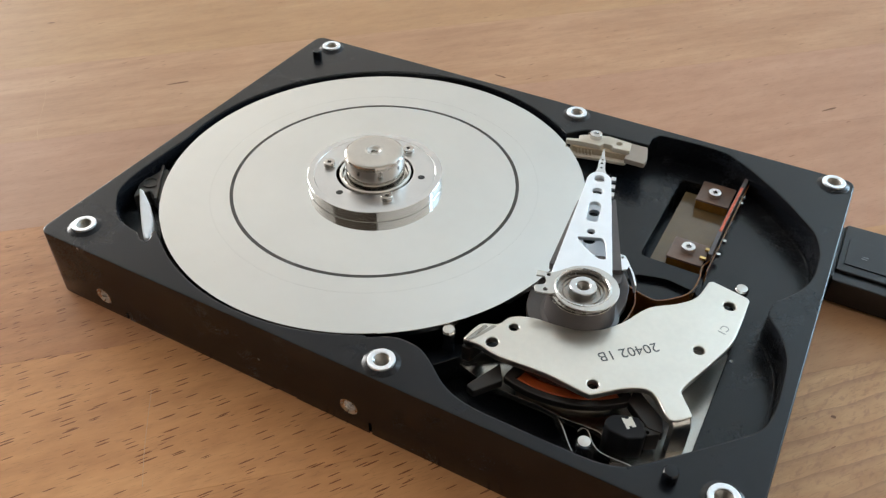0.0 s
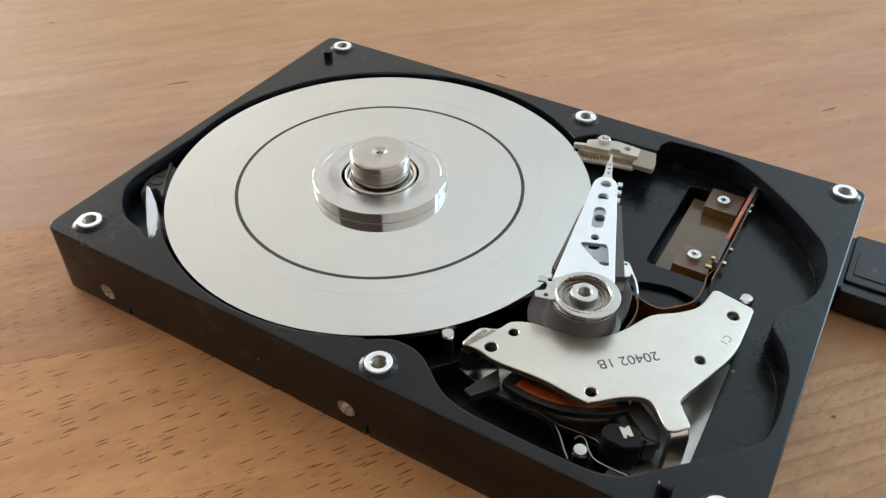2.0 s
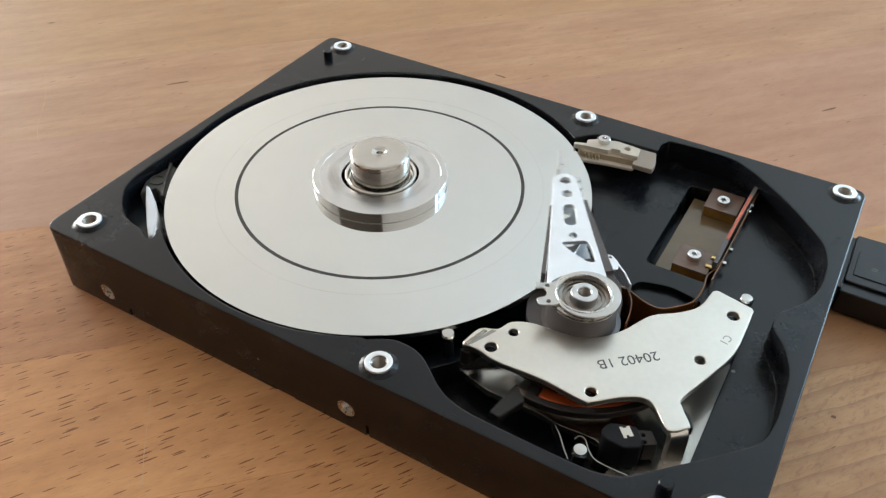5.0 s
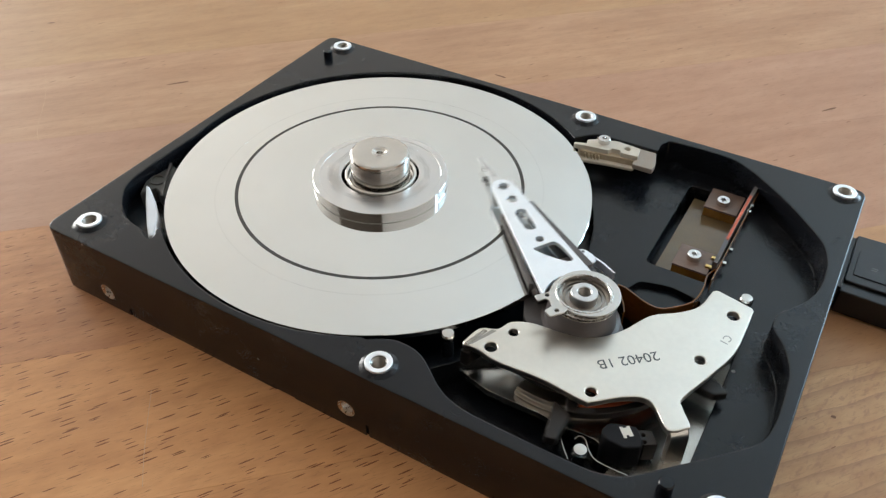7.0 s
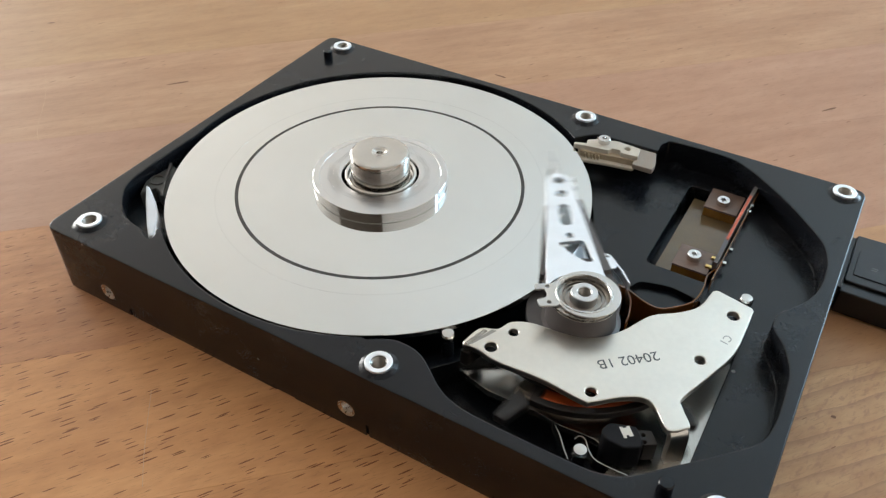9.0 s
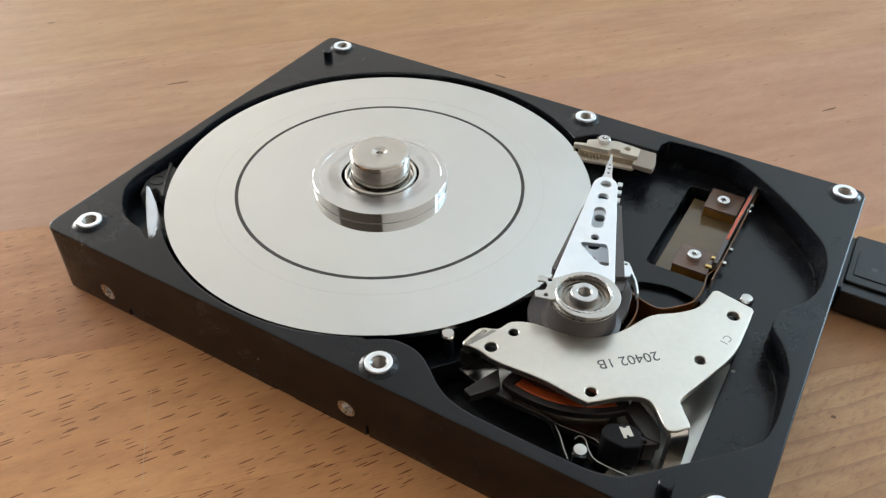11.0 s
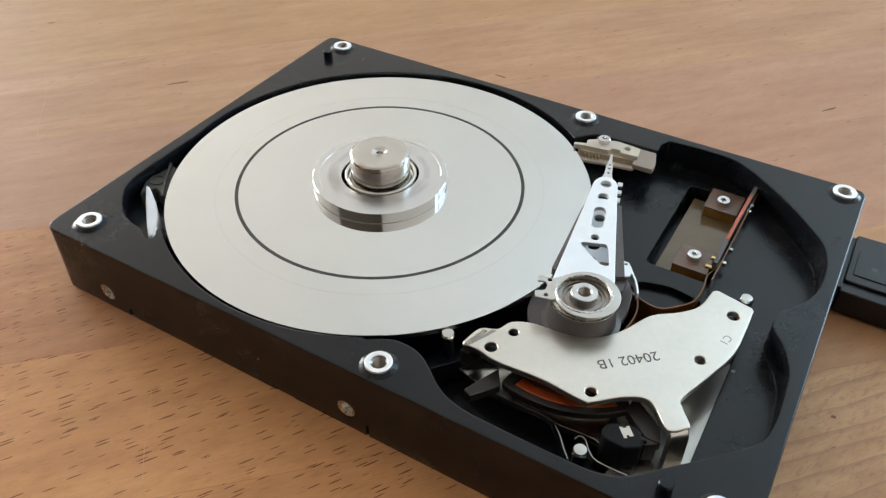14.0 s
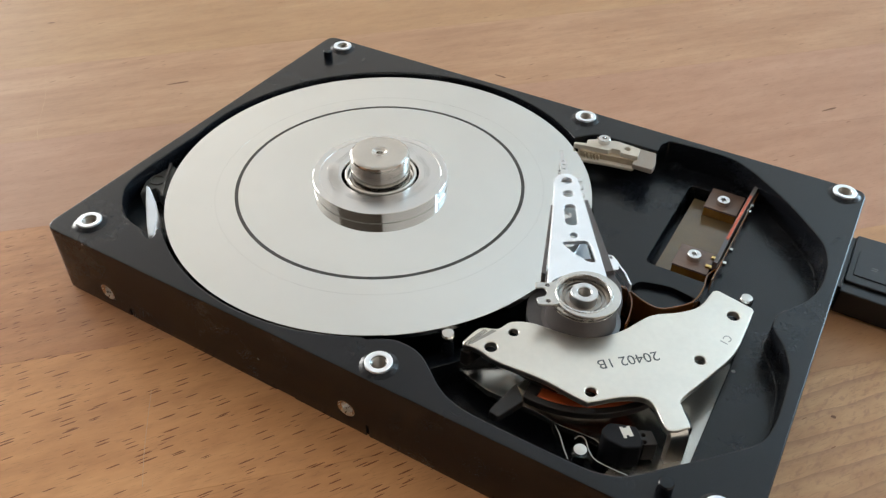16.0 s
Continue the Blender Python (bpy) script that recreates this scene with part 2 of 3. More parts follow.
def arc(cx, cy, r, a0, a1, n=24):
    return [(cx + r * math.cos(radians(a0 + (a1 - a0) * i / n)), cy + r * math.sin(radians(a0 + (a1 - a0) * i / n))) for i in range(n + 1)]


def ring(cx, cy, r, n=32):
    return arc(cx, cy, r, 0, 360, n)[:-1]


def rounded(pts, r, n=5):
    """A closed outline with its corners rounded; r is one radius or one for each corner."""
    out, k = [], len(pts)
    for i in range(k):
        p, q, s = Vector(pts[i - 1]), Vector(pts[i]), Vector(pts[(i + 1) % k])
        ri = r[i] if isinstance(r, (list, tuple)) else r
        d = min(ri, (p - q).length * 0.48, (s - q).length * 0.48)
        a, b = q + (p - q).normalized() * d, q + (s - q).normalized() * d
        for j in range(n + 1):
            t = j / n
            w = a * (1 - t) ** 2 + q * 2 * t * (1 - t) + b * t * t
            out.append((w.x, w.y))
    return out


def lathe(bm, profile, n=64, cx=0.0, cy=0.0):
    """A turned solid: profile of (radius, height) from the axis or round in a loop; long flats get support rings."""
    rows, full = [], [profile[0]]
    for (r0, z0), (r1, z1) in zip(profile, profile[1:]):
        d = math.hypot(r1 - r0, z1 - z0)
        if d > 0.4:
            k = 0.05 / d
            full += [(r0 + (r1 - r0) * k, z0 + (z1 - z0) * k), (r1 + (r0 - r1) * k, z1 + (z0 - z1) * k)]
        full.append((r1, z1))
    for r, z in full:
        if r < 1e-6:
            rows.append([bm.verts.new((cx, cy, z))])
        else:
            rows.append([bm.verts.new((cx + r * math.cos(2 * math.pi * i / n), cy + r * math.sin(2 * math.pi * i / n), z)) for i in range(n)])
    for a, b in zip(rows, rows[1:]):
        for i in range(n):
            j = (i + 1) % n
            f = [a[i % len(a)], a[j % len(a)], b[j % len(b)], b[i % len(b)]]
            f = list(dict.fromkeys(f))
            if len(f) > 2:
                bm.faces.new(f)
    return bm


def box(bm, x0, x1, y0, y1, z0, z1, bevel=0.0):
    made = bmesh.ops.create_cube(bm, size=1.0, matrix=Matrix.Translation(((x0 + x1) / 2, (y0 + y1) / 2, (z0 + z1) / 2)) @ Matrix.Diagonal((x1 - x0, y1 - y0, z1 - z0, 1)))
    if bevel:
        edges = list({e for v in made["verts"] for e in v.link_edges})
        bmesh.ops.bevel(bm, geom=edges, offset=bevel, segments=2, affect="EDGES", profile=0.6)
    return bm


def ribbon(bm, path, z0, z1, thick):
    """An upright strip of film along a path; z0 and z1 are one height or one for each point."""
    k = len(path)
    rows = []
    for i, (x, y) in enumerate(path):
        p, s = Vector(path[max(i - 1, 0)]), Vector(path[min(i + 1, k - 1)])
        t = (s - p).normalized()
        nx, ny = -t.y * thick / 2, t.x * thick / 2
        lo = z0[i] if isinstance(z0, (list, tuple)) else z0
        hi = z1[i] if isinstance(z1, (list, tuple)) else z1
        rows.append([bm.verts.new(c) for c in ((x - nx, y - ny, lo), (x + nx, y + ny, lo), (x + nx, y + ny, hi), (x - nx, y - ny, hi))])
    for a, b in zip(rows, rows[1:]):
        for i in range(4):
            bm.faces.new((a[i], a[(i + 1) % 4], b[(i + 1) % 4], b[i]))
    bm.faces.new(rows[0])
    bm.faces.new(rows[-1][::-1])
    bmesh.ops.recalc_face_normals(bm, faces=bm.faces)
    return bm


def smooth_path(pts, n=8):
    """Catmull-Rom through the points."""
    out = []
    for i in range(len(pts) - 1):
        p = [Vector(pts[max(0, min(len(pts) - 1, i + k))]) for k in (-1, 0, 1, 2)]
        for j in range(n):
            t = j / n
            w = 0.5 * (2 * p[1] + (p[2] - p[0]) * t + (2 * p[0] - 5 * p[1] + 4 * p[2] - p[3]) * t * t + (3 * p[1] - p[0] - 3 * p[2] + p[3]) * t ** 3)
            out.append((w.x, w.y))
    return out + [tuple(pts[-1])]


def fresh():
    return bmesh.new()


# ---------------------------------------------------------------- the room
def slab(name, x0, x1, y0, y1, z0, z1, mat, label):
    bm = fresh()
    box(bm, x0 * 1000, x1 * 1000, y0 * 1000, y1 * 1000, z0 * 1000, z1 * 1000)
    return tagged(part(name, bm, mat), label, "room", kind="structure")


X0, X1, Y0, Y1, Z0, Z1 = -4.4, 1.15, -1.6, 3.8, -0.75, 1.75
slab("floor", X0 - 0.1, X1 + 0.1, Y0 - 0.1, Y1 + 0.1, Z0 - 0.1, Z0, M_FLOOR, "plain brown floor under the table")
slab("ceiling", X0 - 0.1, X1 + 0.1, Y0 - 0.1, Y1 + 0.1, Z1, Z1 + 0.1, M_CEILING, "plain white painted ceiling")
slab("wall_south", X0 - 0.1, X1 + 0.1, Y0 - 0.1, Y0, Z0, Z1, M_DARKWALL, "plain dark brown wall behind the table")
slab("wall_north", X0 - 0.1, X1 + 0.1, Y1, Y1 + 0.1, Z0, Z1, M_PAINT, "plain white wall of the room")


def opening_wall(name, x0, openings, label):
    """A wall along y at x0, 0.1 m thick, with openings (y0, y1, z0, z1) through it."""
    bm = fresh()
    loops = [[(Y0, Z0), (Y1, Z0), (Y1, Z1), (Y0, Z1)]] + [[(a, c), (b, c), (b, d), (a, d)] for a, b, c, d in openings]
    plate(bm, [[(u * 1000, v * 1000) for u, v in lp] for lp in loops], 0, 100)
    m = Matrix(((0, 0, 1, x0 * 1000), (1, 0, 0, 0), (0, 1, 0, 0), (0, 0, 0, 1)))
    bmesh.ops.transform(bm, matrix=m, verts=bm.verts)
    tagged(part(name, bm, M_PAINT), label, "wall", kind="structure")


# the west opening only lets the added fill lamp in
opening_wall("wall_west", X0 - 0.1, [(-0.8, 2.5, 0.05, 1.45)], "unseen white wall with a wide opening added for the fill lamp")
opening_wall("wall_east", X1, [(1.4, 1.78, 0.1, 1.6), (1.86, 2.24, 0.1, 1.6), (2.32, 2.7, 0.1, 1.6)], "plain white wall with three tall window openings")

# ---------------------------------------------------------------- the drive
HD_TOP, FLOOR_Z = 16.76, 10.2
CX, CY = 50.9, -0.7                       # spindle axis
PVX, PVY, PARKED = 106.72, -16.17, 105.5  # actuator pivot
PLATTER_Z = 16.1

BUSHES = ((6.8, -45.2), (6.4, 46.4), (80.8, 46.9), (142.6, 47.3), (81.4, -46.9), (141.2, -45.2))
SIDE_HOLES = ((13.6, 4.4), (76.1, 5.4))
SPRING_A = [(116.1, -39.3), (116.5, -38.3), (117.7, -38.4), (119.3, -40.4), (121.4, -41.5), (126.4, -41.5)]
SPRING_B = [(111.3, -37.7), (113.4, -39.6), (115.4, -42.1), (116.7, -43.5)]
drive = new("hard_drive")
tagged(drive, "opened black hard disk drive lying on the wooden table", "hard drive")


def casting():
    right = smooth_path([(75.9, -42.9), (79.5, -40.7), (83, -40.2), (86.3, -40.9), (89.3, -42.8), (92.5, -45.3), (95.7, -46.9), (100, -47.8), (107.5, -48),
                         (118.4, -48), (123.1, -47.6), (127.1, -45.9), (133.2, -40), (138.8, -34.3), (143, -29.6), (144.3, -25.9), (144.6, -21.4),
                         (144.2, -13.2), (143.2, -9.3), (141.4, -5.6), (139.3, -2.9), (138.6, -0.8), (139, 2.4), (140.6, 4.7), (142.9, 8.7), (144.2, 13.6),
                         (144.2, 19.8), (143.5, 23.4), (142.3, 26.7), (140.2, 29.7), (133.4, 36.9), (124.9, 44), (121.8, 46), (118, 48), (112.5, 48.5),
                         (107, 48.3), (102.6, 48)], 4)
    shelf = rounded([(102.2, 48), (101.0, 45.5), (101.4, 42.4), (85.8, 41.9), (84.2, 40.2), (81.6, 37.6)], 0.8, 3)[2:-2]
    bowl_far = arc(CX, -0.6, 49.2, 51.0, 189.5, 60)
    pocket = smooth_path([(2.2, -12), (2.2, -19), (2.3, -27), (3.5, -32.0), (6.0, -35.4), (9.0, -38.2), (11.8, -39.9), (15.5, -40.8), (17.3, -41), (19.5, -42.3),
                          (21.3, -42.4), (21.2, -41), (20.3, -39.8), (20.8, -38.9), (21.9, -39.6)], 4)
    bowl_near = arc(CX, -0.6, 48.55, 233.9, 299.6, 30)
    hole = right + shelf + bowl_far + pocket + bowl_near
    bm = fresh()
    outer = rounded([(-0.9, -50.8), (147, -50.8), (147, 50.8), (-0.9, 50.8)], 2.8, 6)
    plate(bm, [outer, hole], 0.0, HD_TOP, 0.3, 1)
    foot = right[44:]
    inner = []
    for i, (x, y) in enumerate(foot):
        t = (Vector(foot[min(i + 1, len(foot) - 1)]) - Vector(foot[max(i - 1, 0)])).normalized()
        inner.append((x - t.y * 0.6, y + t.x * 0.6))
    plate(bm, [foot + inner[::-1]], FLOOR_Z - 0.5, FLOOR_Z + 0.25, 0.1)
    inset = rounded([(0.5, -50.3), (146.5, -50.3), (146.5, 50.3), (0.5, 50.3)], 3, 3)
    bay = rounded([(84.5, -41), (91, -47.2), (100, -49.5), (127, -49), (134.5, -41), (134.5, -5), (126.8, -4.5), (125.8, 1.0), (124.4, 5.0), (118, 6.0), (111.8, 4.4), (109.6, -1.0), (107.5, -10.0), (104, -24), (91, -33)], 1.2)
    connector = rounded([(110.6, 10.8), (124.6, 10.8), (124.6, 42.5), (110.6, 42.5)], 1.6)
    plate(bm, [inset, ring(CX, -0.6, 48.6, 96), bay, connector], 3.6, FLOOR_Z, 0.15)
    plate(bm, [rounded([(108.5, 0.0), (111.0, -0.7), (114.8, -2.3), (118.2, -2.6), (121.7, 0.6), (123.0, 3.4), (123.0, 7), (117, 8.6), (109.5, 7)], 1.2)], 3.8, 8.9)
    plate(bm, [inset], 0.4, 4.0)
    bmesh.ops.remove_doubles(bm, verts=bm.verts, dist=0.0005)
    bmesh.ops.recalc_face_normals(bm, faces=bm.faces)
    solid = part("base_casting", bm, M_COAT, drive, "matt black coated cast base with a deep bowl")
    bm = fresh()
    for x, z in SIDE_HOLES:
        bmesh.ops.create_cone(bm, cap_ends=True, segments=28, radius1=1.75, radius2=1.75, depth=9.4, matrix=Matrix.Translation((x, -50.9, z)) @ Matrix.Rotation(radians(90), 4, "X"))
    for x, y in BUSHES:
        bmesh.ops.create_cone(bm, cap_ends=True, segments=28, radius1=1.7, radius2=1.7, depth=6.6, matrix=Matrix.Translation((x, y, HD_TOP)))
    for x0, x1, z1, y1 in ((58.9, 63.6, 0.55, -49.6), (19.2, 19.9, 2.2, -50.3), (80.3, 81.0, 3.4, -50.3)):
        box(bm, x0, x1, -52.0, y1, -1.0, z1)
    tool = part("drill", bm, M_COAT)
    mod = solid.modifiers.new("bores", "BOOLEAN")
    mod.operation, mod.object, mod.solver, mod.use_self = "DIFFERENCE", tool, "EXACT", True
    bored = bpy.data.meshes.new_from_object(solid.evaluated_get(bpy.context.evaluated_depsgraph_get()))
    solid.modifiers.clear()
    solid.data = finish(bored, M_COAT, 24)
    bpy.data.objects.remove(tool)
    return solid


casting()


def turned(name, profile, mat, parent, at, label="", n=40):
    bm = fresh()
    lathe(bm, profile, n)
    bmesh.ops.recalc_face_normals(bm, faces=bm.faces)
    return part(name, bm, mat, parent, label, at, 32.0)


# threaded cover bushes: a dark collar with a bright rim and a threaded bore
bush_rim = [(1.5, 0.75), (1.62, 0.90), (2.35, 0.95), (2.5, 0.88), (2.55, 0.75), (2.55, 0.0)]
for x, y in BUSHES:
    post = turned("screw_post", [(2.0, 0.5), (2.6, 0.5), (2.8, 0.42), (3.5, 0.02), (3.65, -0.3)], M_COAT, drive, at_mm(x, y, HD_TOP), "", 40)
    rim = turned("bush", bush_rim, M_ALU, post, None, "bright bush rim", 40)
    turned("thread", [(1.22 + 0.26 * (i % 2), -2.95 + 0.235 * i) for i in range(16)] + [(1.5, 0.75)], M_STAMP, post, None, "grey threaded bore", 40)
    # the bore's floor, with the shade down there as dark colour
    turned("bore", [(0, -2.9), (1.5, -2.9)], M_DARK, post, None, "", 24)

for x, y in ((6.3, 39.7), (132.9, -45.6)):
    turned("locating_pin", [(1.25, 0), (1.25, 2.1), (1.05, 2.35), (0, 2.4)], M_COAT, drive, at_mm(x, y, HD_TOP - 0.05), "", 24)

for x, z in SIDE_HOLES:
    eye_ring = turned("side_screw_hole", [(1.25 + 0.25 * (i % 2), -4.2 + 0.28 * i) for i in range(15)] + [(1.7, 0.0), (1.85, 0.04), (1.95, 0.0), (1.95, -0.1)],
                      M_BEARING, drive, at_mm(x, -50.8, z, 0, 90), "bright threaded hole in the side", 32)
    # dark floor disc, coloured for the shade inside the hole
    turned("bore", [(0, -4.1), (1.4, -4.1)], M_DARK, eye_ring, None, "", 24)

# ---------------------------------------------------------------- platter, clamp and hub
bm = fresh()
lathe(bm, [(12, -1.27), (47.6, -1.27), (47.7, -1.2), (47.7, -0.08), (47.62, 0), (12, 0), (12, -1.27)], 256)
bmesh.ops.recalc_face_normals(bm, faces=bm.faces)
platter = part("platter", bm, M_PLATTER, drive, "mirror-polished silver platter", at_mm(CX, CY, PLATTER_Z))
# flat ring for the groove; its dark reflection is put into the colour
bm = fresh()
lathe(bm, [(31.85, -0.02), (32.62, -0.02), (32.62, 0.02), (31.85, 0.02), (31.85, -0.02)], 160)
part("platter_ring", bm, M_GROOVE, platter, "thin groove ring with its dark reflection painted on")
# a faint ring-shaped reflection, put on the platter as a slightly duller strip
bm = fresh()
lathe(bm, [(36.75, -0.01), (37.05, -0.01), (37.05, 0.006), (36.75, 0.006), (36.75, -0.01)], 160)
bmesh.ops.recalc_face_normals(bm, faces=bm.faces)
part("ghost_ring", bm, M_RING_GHOST, platter, "faint reflected ring painted on the platter")
bm = fresh()
lathe(bm, [(8.6, 0.0), (15.0, 0.0), (15.0, 0.12), (15.15, 0.25), (15.15, 2.44), (15.06, 2.53), (13.7, 2.55), (13.6, 2.48), (9.2, 2.48), (8.75, 2.4), (8.6, 2.1), (8.6, 0.0)], 128)
bmesh.ops.recalc_face_normals(bm, faces=bm.faces)
clamp = part("clamp_ring", bm, M_TURNED, platter, "turned steel clamp ring")
clamp.data.materials.append(M_FACED)
for p in clamp.data.polygons:
    p.material_index = 1 if p.normal.z > 0.9 else 0
CLAMP_START = -103.6
for k in range(6):
    a = CLAMP_START + 60 * k
    m = at_mm(10.75 * math.cos(radians(a)), 10.75 * math.sin(radians(a)), 2.49)
    if k % 2 == 0:
        # a flat disc, the hole's inner shade painted as near black
        turned("clamp_hole_disc", [(0, 0.02), (0.75, 0.02), (0.8, 0.0)], M_DARK, platter, m, "", 20)
    else:
        bm = fresh()
        star = [((0.62 if i % 2 else 0.36) * math.cos(math.pi * i / 6), (0.62 if i % 2 else 0.36) * math.sin(math.pi * i / 6)) for i in range(12)]
        plate(bm, [ring(0, 0, 1.3, 32), star], 0.1, 1.0, 0.12)
        lathe(bm, [(0, 0.0), (1.3, 0.0), (1.3, 0.5)], 32)
        part("clamp_screw", bm, M_STEEL, platter, "star-headed clamp screw", m)

bm = fresh()
lathe(bm, [(8.2, -1.0), (8.2, 1.9), (8.05, 2.3), (7.7, 2.45), (7.4, 2.3), (7.3, 1.2), (6.8, 1.0), (6.65, 1.2), (6.65, 6.6), (6.6, 7.2), (6.45, 7.65), (6.1, 7.9), (5.7, 7.95), (2.0, 7.95), (1.75, 8.05), (1.5, 8.0),
           (1.1, 7.75), (0.75, 7.7), (0.7, 7.2), (0, 7.1)], 128)
bmesh.ops.recalc_face_normals(bm, faces=bm.faces)
part("spindle_hub", bm, M_STEEL, drive, "polished steel spindle cap with a centre dimple", at_mm(CX + 0.1, CY, PLATTER_Z + 0.15), 32.0)

# ---------------------------------------------------------------- actuator
bm = fresh()
tri = rounded([(16.6, 2.9), (17.2, -2.4), (15.8, -3.0), (10.8, -3.7), (10.6, -2.2), (13.8, 1.0)], 0.9)
slot = arc(27.8, 0.1, 1.3, -90, 90, 8) + arc(23.3, 0.2, 1.3, 90, 270, 8)
arm_outline = rounded([(6.2, -5.2), (20.0, -4.0), (38.6, -2.5), (40.4, -0.8), (40.2, 1.4), (38.2, 2.7), (35.5, 2.9), (4.0, 6.5)], [0.2, 1, 1, 1.2, 1.2, 1.2, 2, 0.2])
arm_outline += arc(0, 0, 7.3, 60, -35, 14)[1:-1]
plate(bm, [arm_outline, ring(37.7, 0, 1.2, 28), ring(32.9, 0.05, 1.2, 28), slot, ring(18.8, 0.1, 0.85, 24), tri], 18.55, 19.5, 0.12)
arm = part("actuator_arm", bm, M_ALU, drive, "pierced matt aluminium actuator arm", at_mm(PVX, PVY, 0, PARKED))

arm_plate = arm.data
place("lower_arm", arm_plate, arm, "matching lower arm under the platter", at_mm(0, 0, -6.0))

bm = fresh()
block = rounded([(13.6, -7.6), (9.5, -9.0), (4.4, -8.7), (0.7, -7.4), (-2.5, -7.0), (-6.5, -6.0), (-7.2, 0), (-6.5, 6.5), (-3.5, 9.4), (0, 10.3), (4.2, 10.0), (9.0, 7.6), (13, 5)], 1.0, 3)
plate(bm, [block, rounded([(-4.2, 0.5), (-5.0, -3.2), (-6.6, -2.6), (-6.6, 1.0)], 0.5, 3)], 13.0, 14.7, 0.2)
plate(bm, [rounded([(13.0, -7.2), (9.0, -8.4), (-2.0, -6.2), (-6.0, 0), (-3.2, 8.6), (4.0, 9.2), (12.5, 4.6)], 1.0)], 9.0, 13.0, 0.3)
lathe(bm, [(7.6, 14.65), (6.75, 15.0), (6.5, 17.5), (6.3, 19.85), (5.8, 19.9)], 96)
plate(bm, [rounded([(13.8, -5.9), (13.0, -7.6), (6.0, -7.0), (6.0, 6.4), (9.5, 6.2), (13.0, 4.6)], 0.6, 3)], 14.7, 17.9, 0.2)
part("arm_block", bm, M_DARKALU, arm, "dark grey cast hub block")
for outline, low, high in (([(31.5, -3.4), (31.5, -4.1), (9.0, -6.9), (8.6, -5.0)], 16.6, 18.9), ([(8.4, 7.2), (30, 3.9), (30, 3.4), (8, 6.4)], 16.8, 18.5)):
    bm = fresh()
    plate(bm, [rounded(outline, 0.15)], low, high, 0.06)
    part("arm_rail", bm, M_DARKALU, arm, "dark grey stiffening rail")

bm = fresh()
lathe(bm, [(6.1, 19.9), (6.4, 19.98), (6.4, 20.15), (5.9, 20.2), (5.9, 20.4), (6.25, 20.45), (6.25, 20.65), (5.7, 20.72), (5.7, 20.95)], 96)
lathe(bm, [(5.5, 21.15), (5.25, 21.42), (4.95, 21.42), (4.78, 21.2), (4.72, 19.6), (4.5, 19.4)], 96)
bmesh.ops.recalc_face_normals(bm, faces=bm.faces)
bearing = part("pivot_bearing", bm, M_BEARING, arm, "bright pivot bearing ring", None, 18.0)
bm = fresh()
lathe(bm, [(4.74, 19.9), (4.45, 19.95), (4.4, 20.25), (4.05, 20.3), (4.0, 19.9), (3.75, 19.9), (3.7, 20.15), (3.4, 20.2), (3.3, 19.75), (2.6, 19.75)], 96)
part("bearing_shield", bm, M_SHIELD, bearing, "ringed grey bearing shield", None, 18.0)
bm = fresh()
lathe(bm, [(2.55, 18.8), (2.55, 21.45), (2.42, 21.62), (1.4, 21.65), (1.25, 21.5)], 72)
part("bearing_bush", bm, M_FACED, bearing, "raised bearing bush", None, 18.0)
bm = fresh()
lathe(bm, [(1.25, 21.5)] + [(1.25 - 0.26 * (i % 2), 21.35 - 0.3 * i) for i in range(9)] + [(1.05, 18.6), (0, 18.6)], 48)
part("bearing_thread", bm, M_STAMP, bearing, "threaded bore", None, 18.0)

# the flat retaining clip: an eccentric ring with two ears
bm = fresh()
clip = arc(-0.15, -0.6, 6.15, 116, 409, 64) + rounded([(3.4, 4.9), (2.6, 6.0), (2.6, 9.0), (1.1, 9.0), (1.2, 7.3), (0.1, 6.9), (-1.0, 7.2), (-1.6, 9.0), (-3.3, 8.6), (-3.3, 6.2), (-3.2, 5.3)], 0.35, 3)[3:-3]
plate(bm, [clip, ring(0, 0, 5.1, 64), ring(1.9, 6.7, 0.45, 16), ring(-2.3, 6.8, 0.45, 16)], 20.95, 21.3, 0.06)
part("bearing_clip", bm, M_CLIP, arm, "forked flat steel retaining clip", None, 32.0)

bm = fresh()
ribbon(bm, [(12.0, -7.9), (9.0, -9.1), (5.6, -9.8)], 16.6, 18.5, 0.35)
plate(bm, [rounded([(13.9, -5.9), (13.6, -7.3), (11.5, -8.2), (9.5, -7.9), (9.2, -6.6)], 0.4, 3), ring(13.0, -6.8, 0.35, 14)], 18.45, 18.85, 0.06)
part("flex_bracket", bm, M_ALU, arm, "thin bright bracket")
bm = fresh()
ribbon(bm, arc(0, 0, 14.7, -30, -45, 6), 7.2, 12.7, 0.25)
ribbon(bm, smooth_path([(7.5, -10.0), (4.0, -10.2), (0.5, -9.3), (-2.0, -8.2)], 4), 9.5, 15.5, 0.25)
part("flex_tail", bm, M_BROWN, arm, "dark brown film along the hub block")

bm = fresh()
susp = rounded([(38.0, -1.7), (40.6, -1.4), (43.2, -0.85), (46.6, -0.75), (48.0, -0.45), (51.3, -0.18), (51.3, 0.18), (48.0, 0.45), (46.6, 0.75), (43.2, 0.85), (40.6, 1.4), (38.0, 1.7)], 0.3, 3)
plate(bm, [susp, ring(43.6, 0, 0.35, 12), ring(45.3, 0, 0.33, 12), ring(46.8, 0, 0.28, 12)], 18.15, 18.4, 0.04)
for i in range(3):
    box(bm, 38.6 - 2.9 * i, 40.0 - 2.9 * i, -3.6, -2.5, 18.2, 18.8, 0.1)
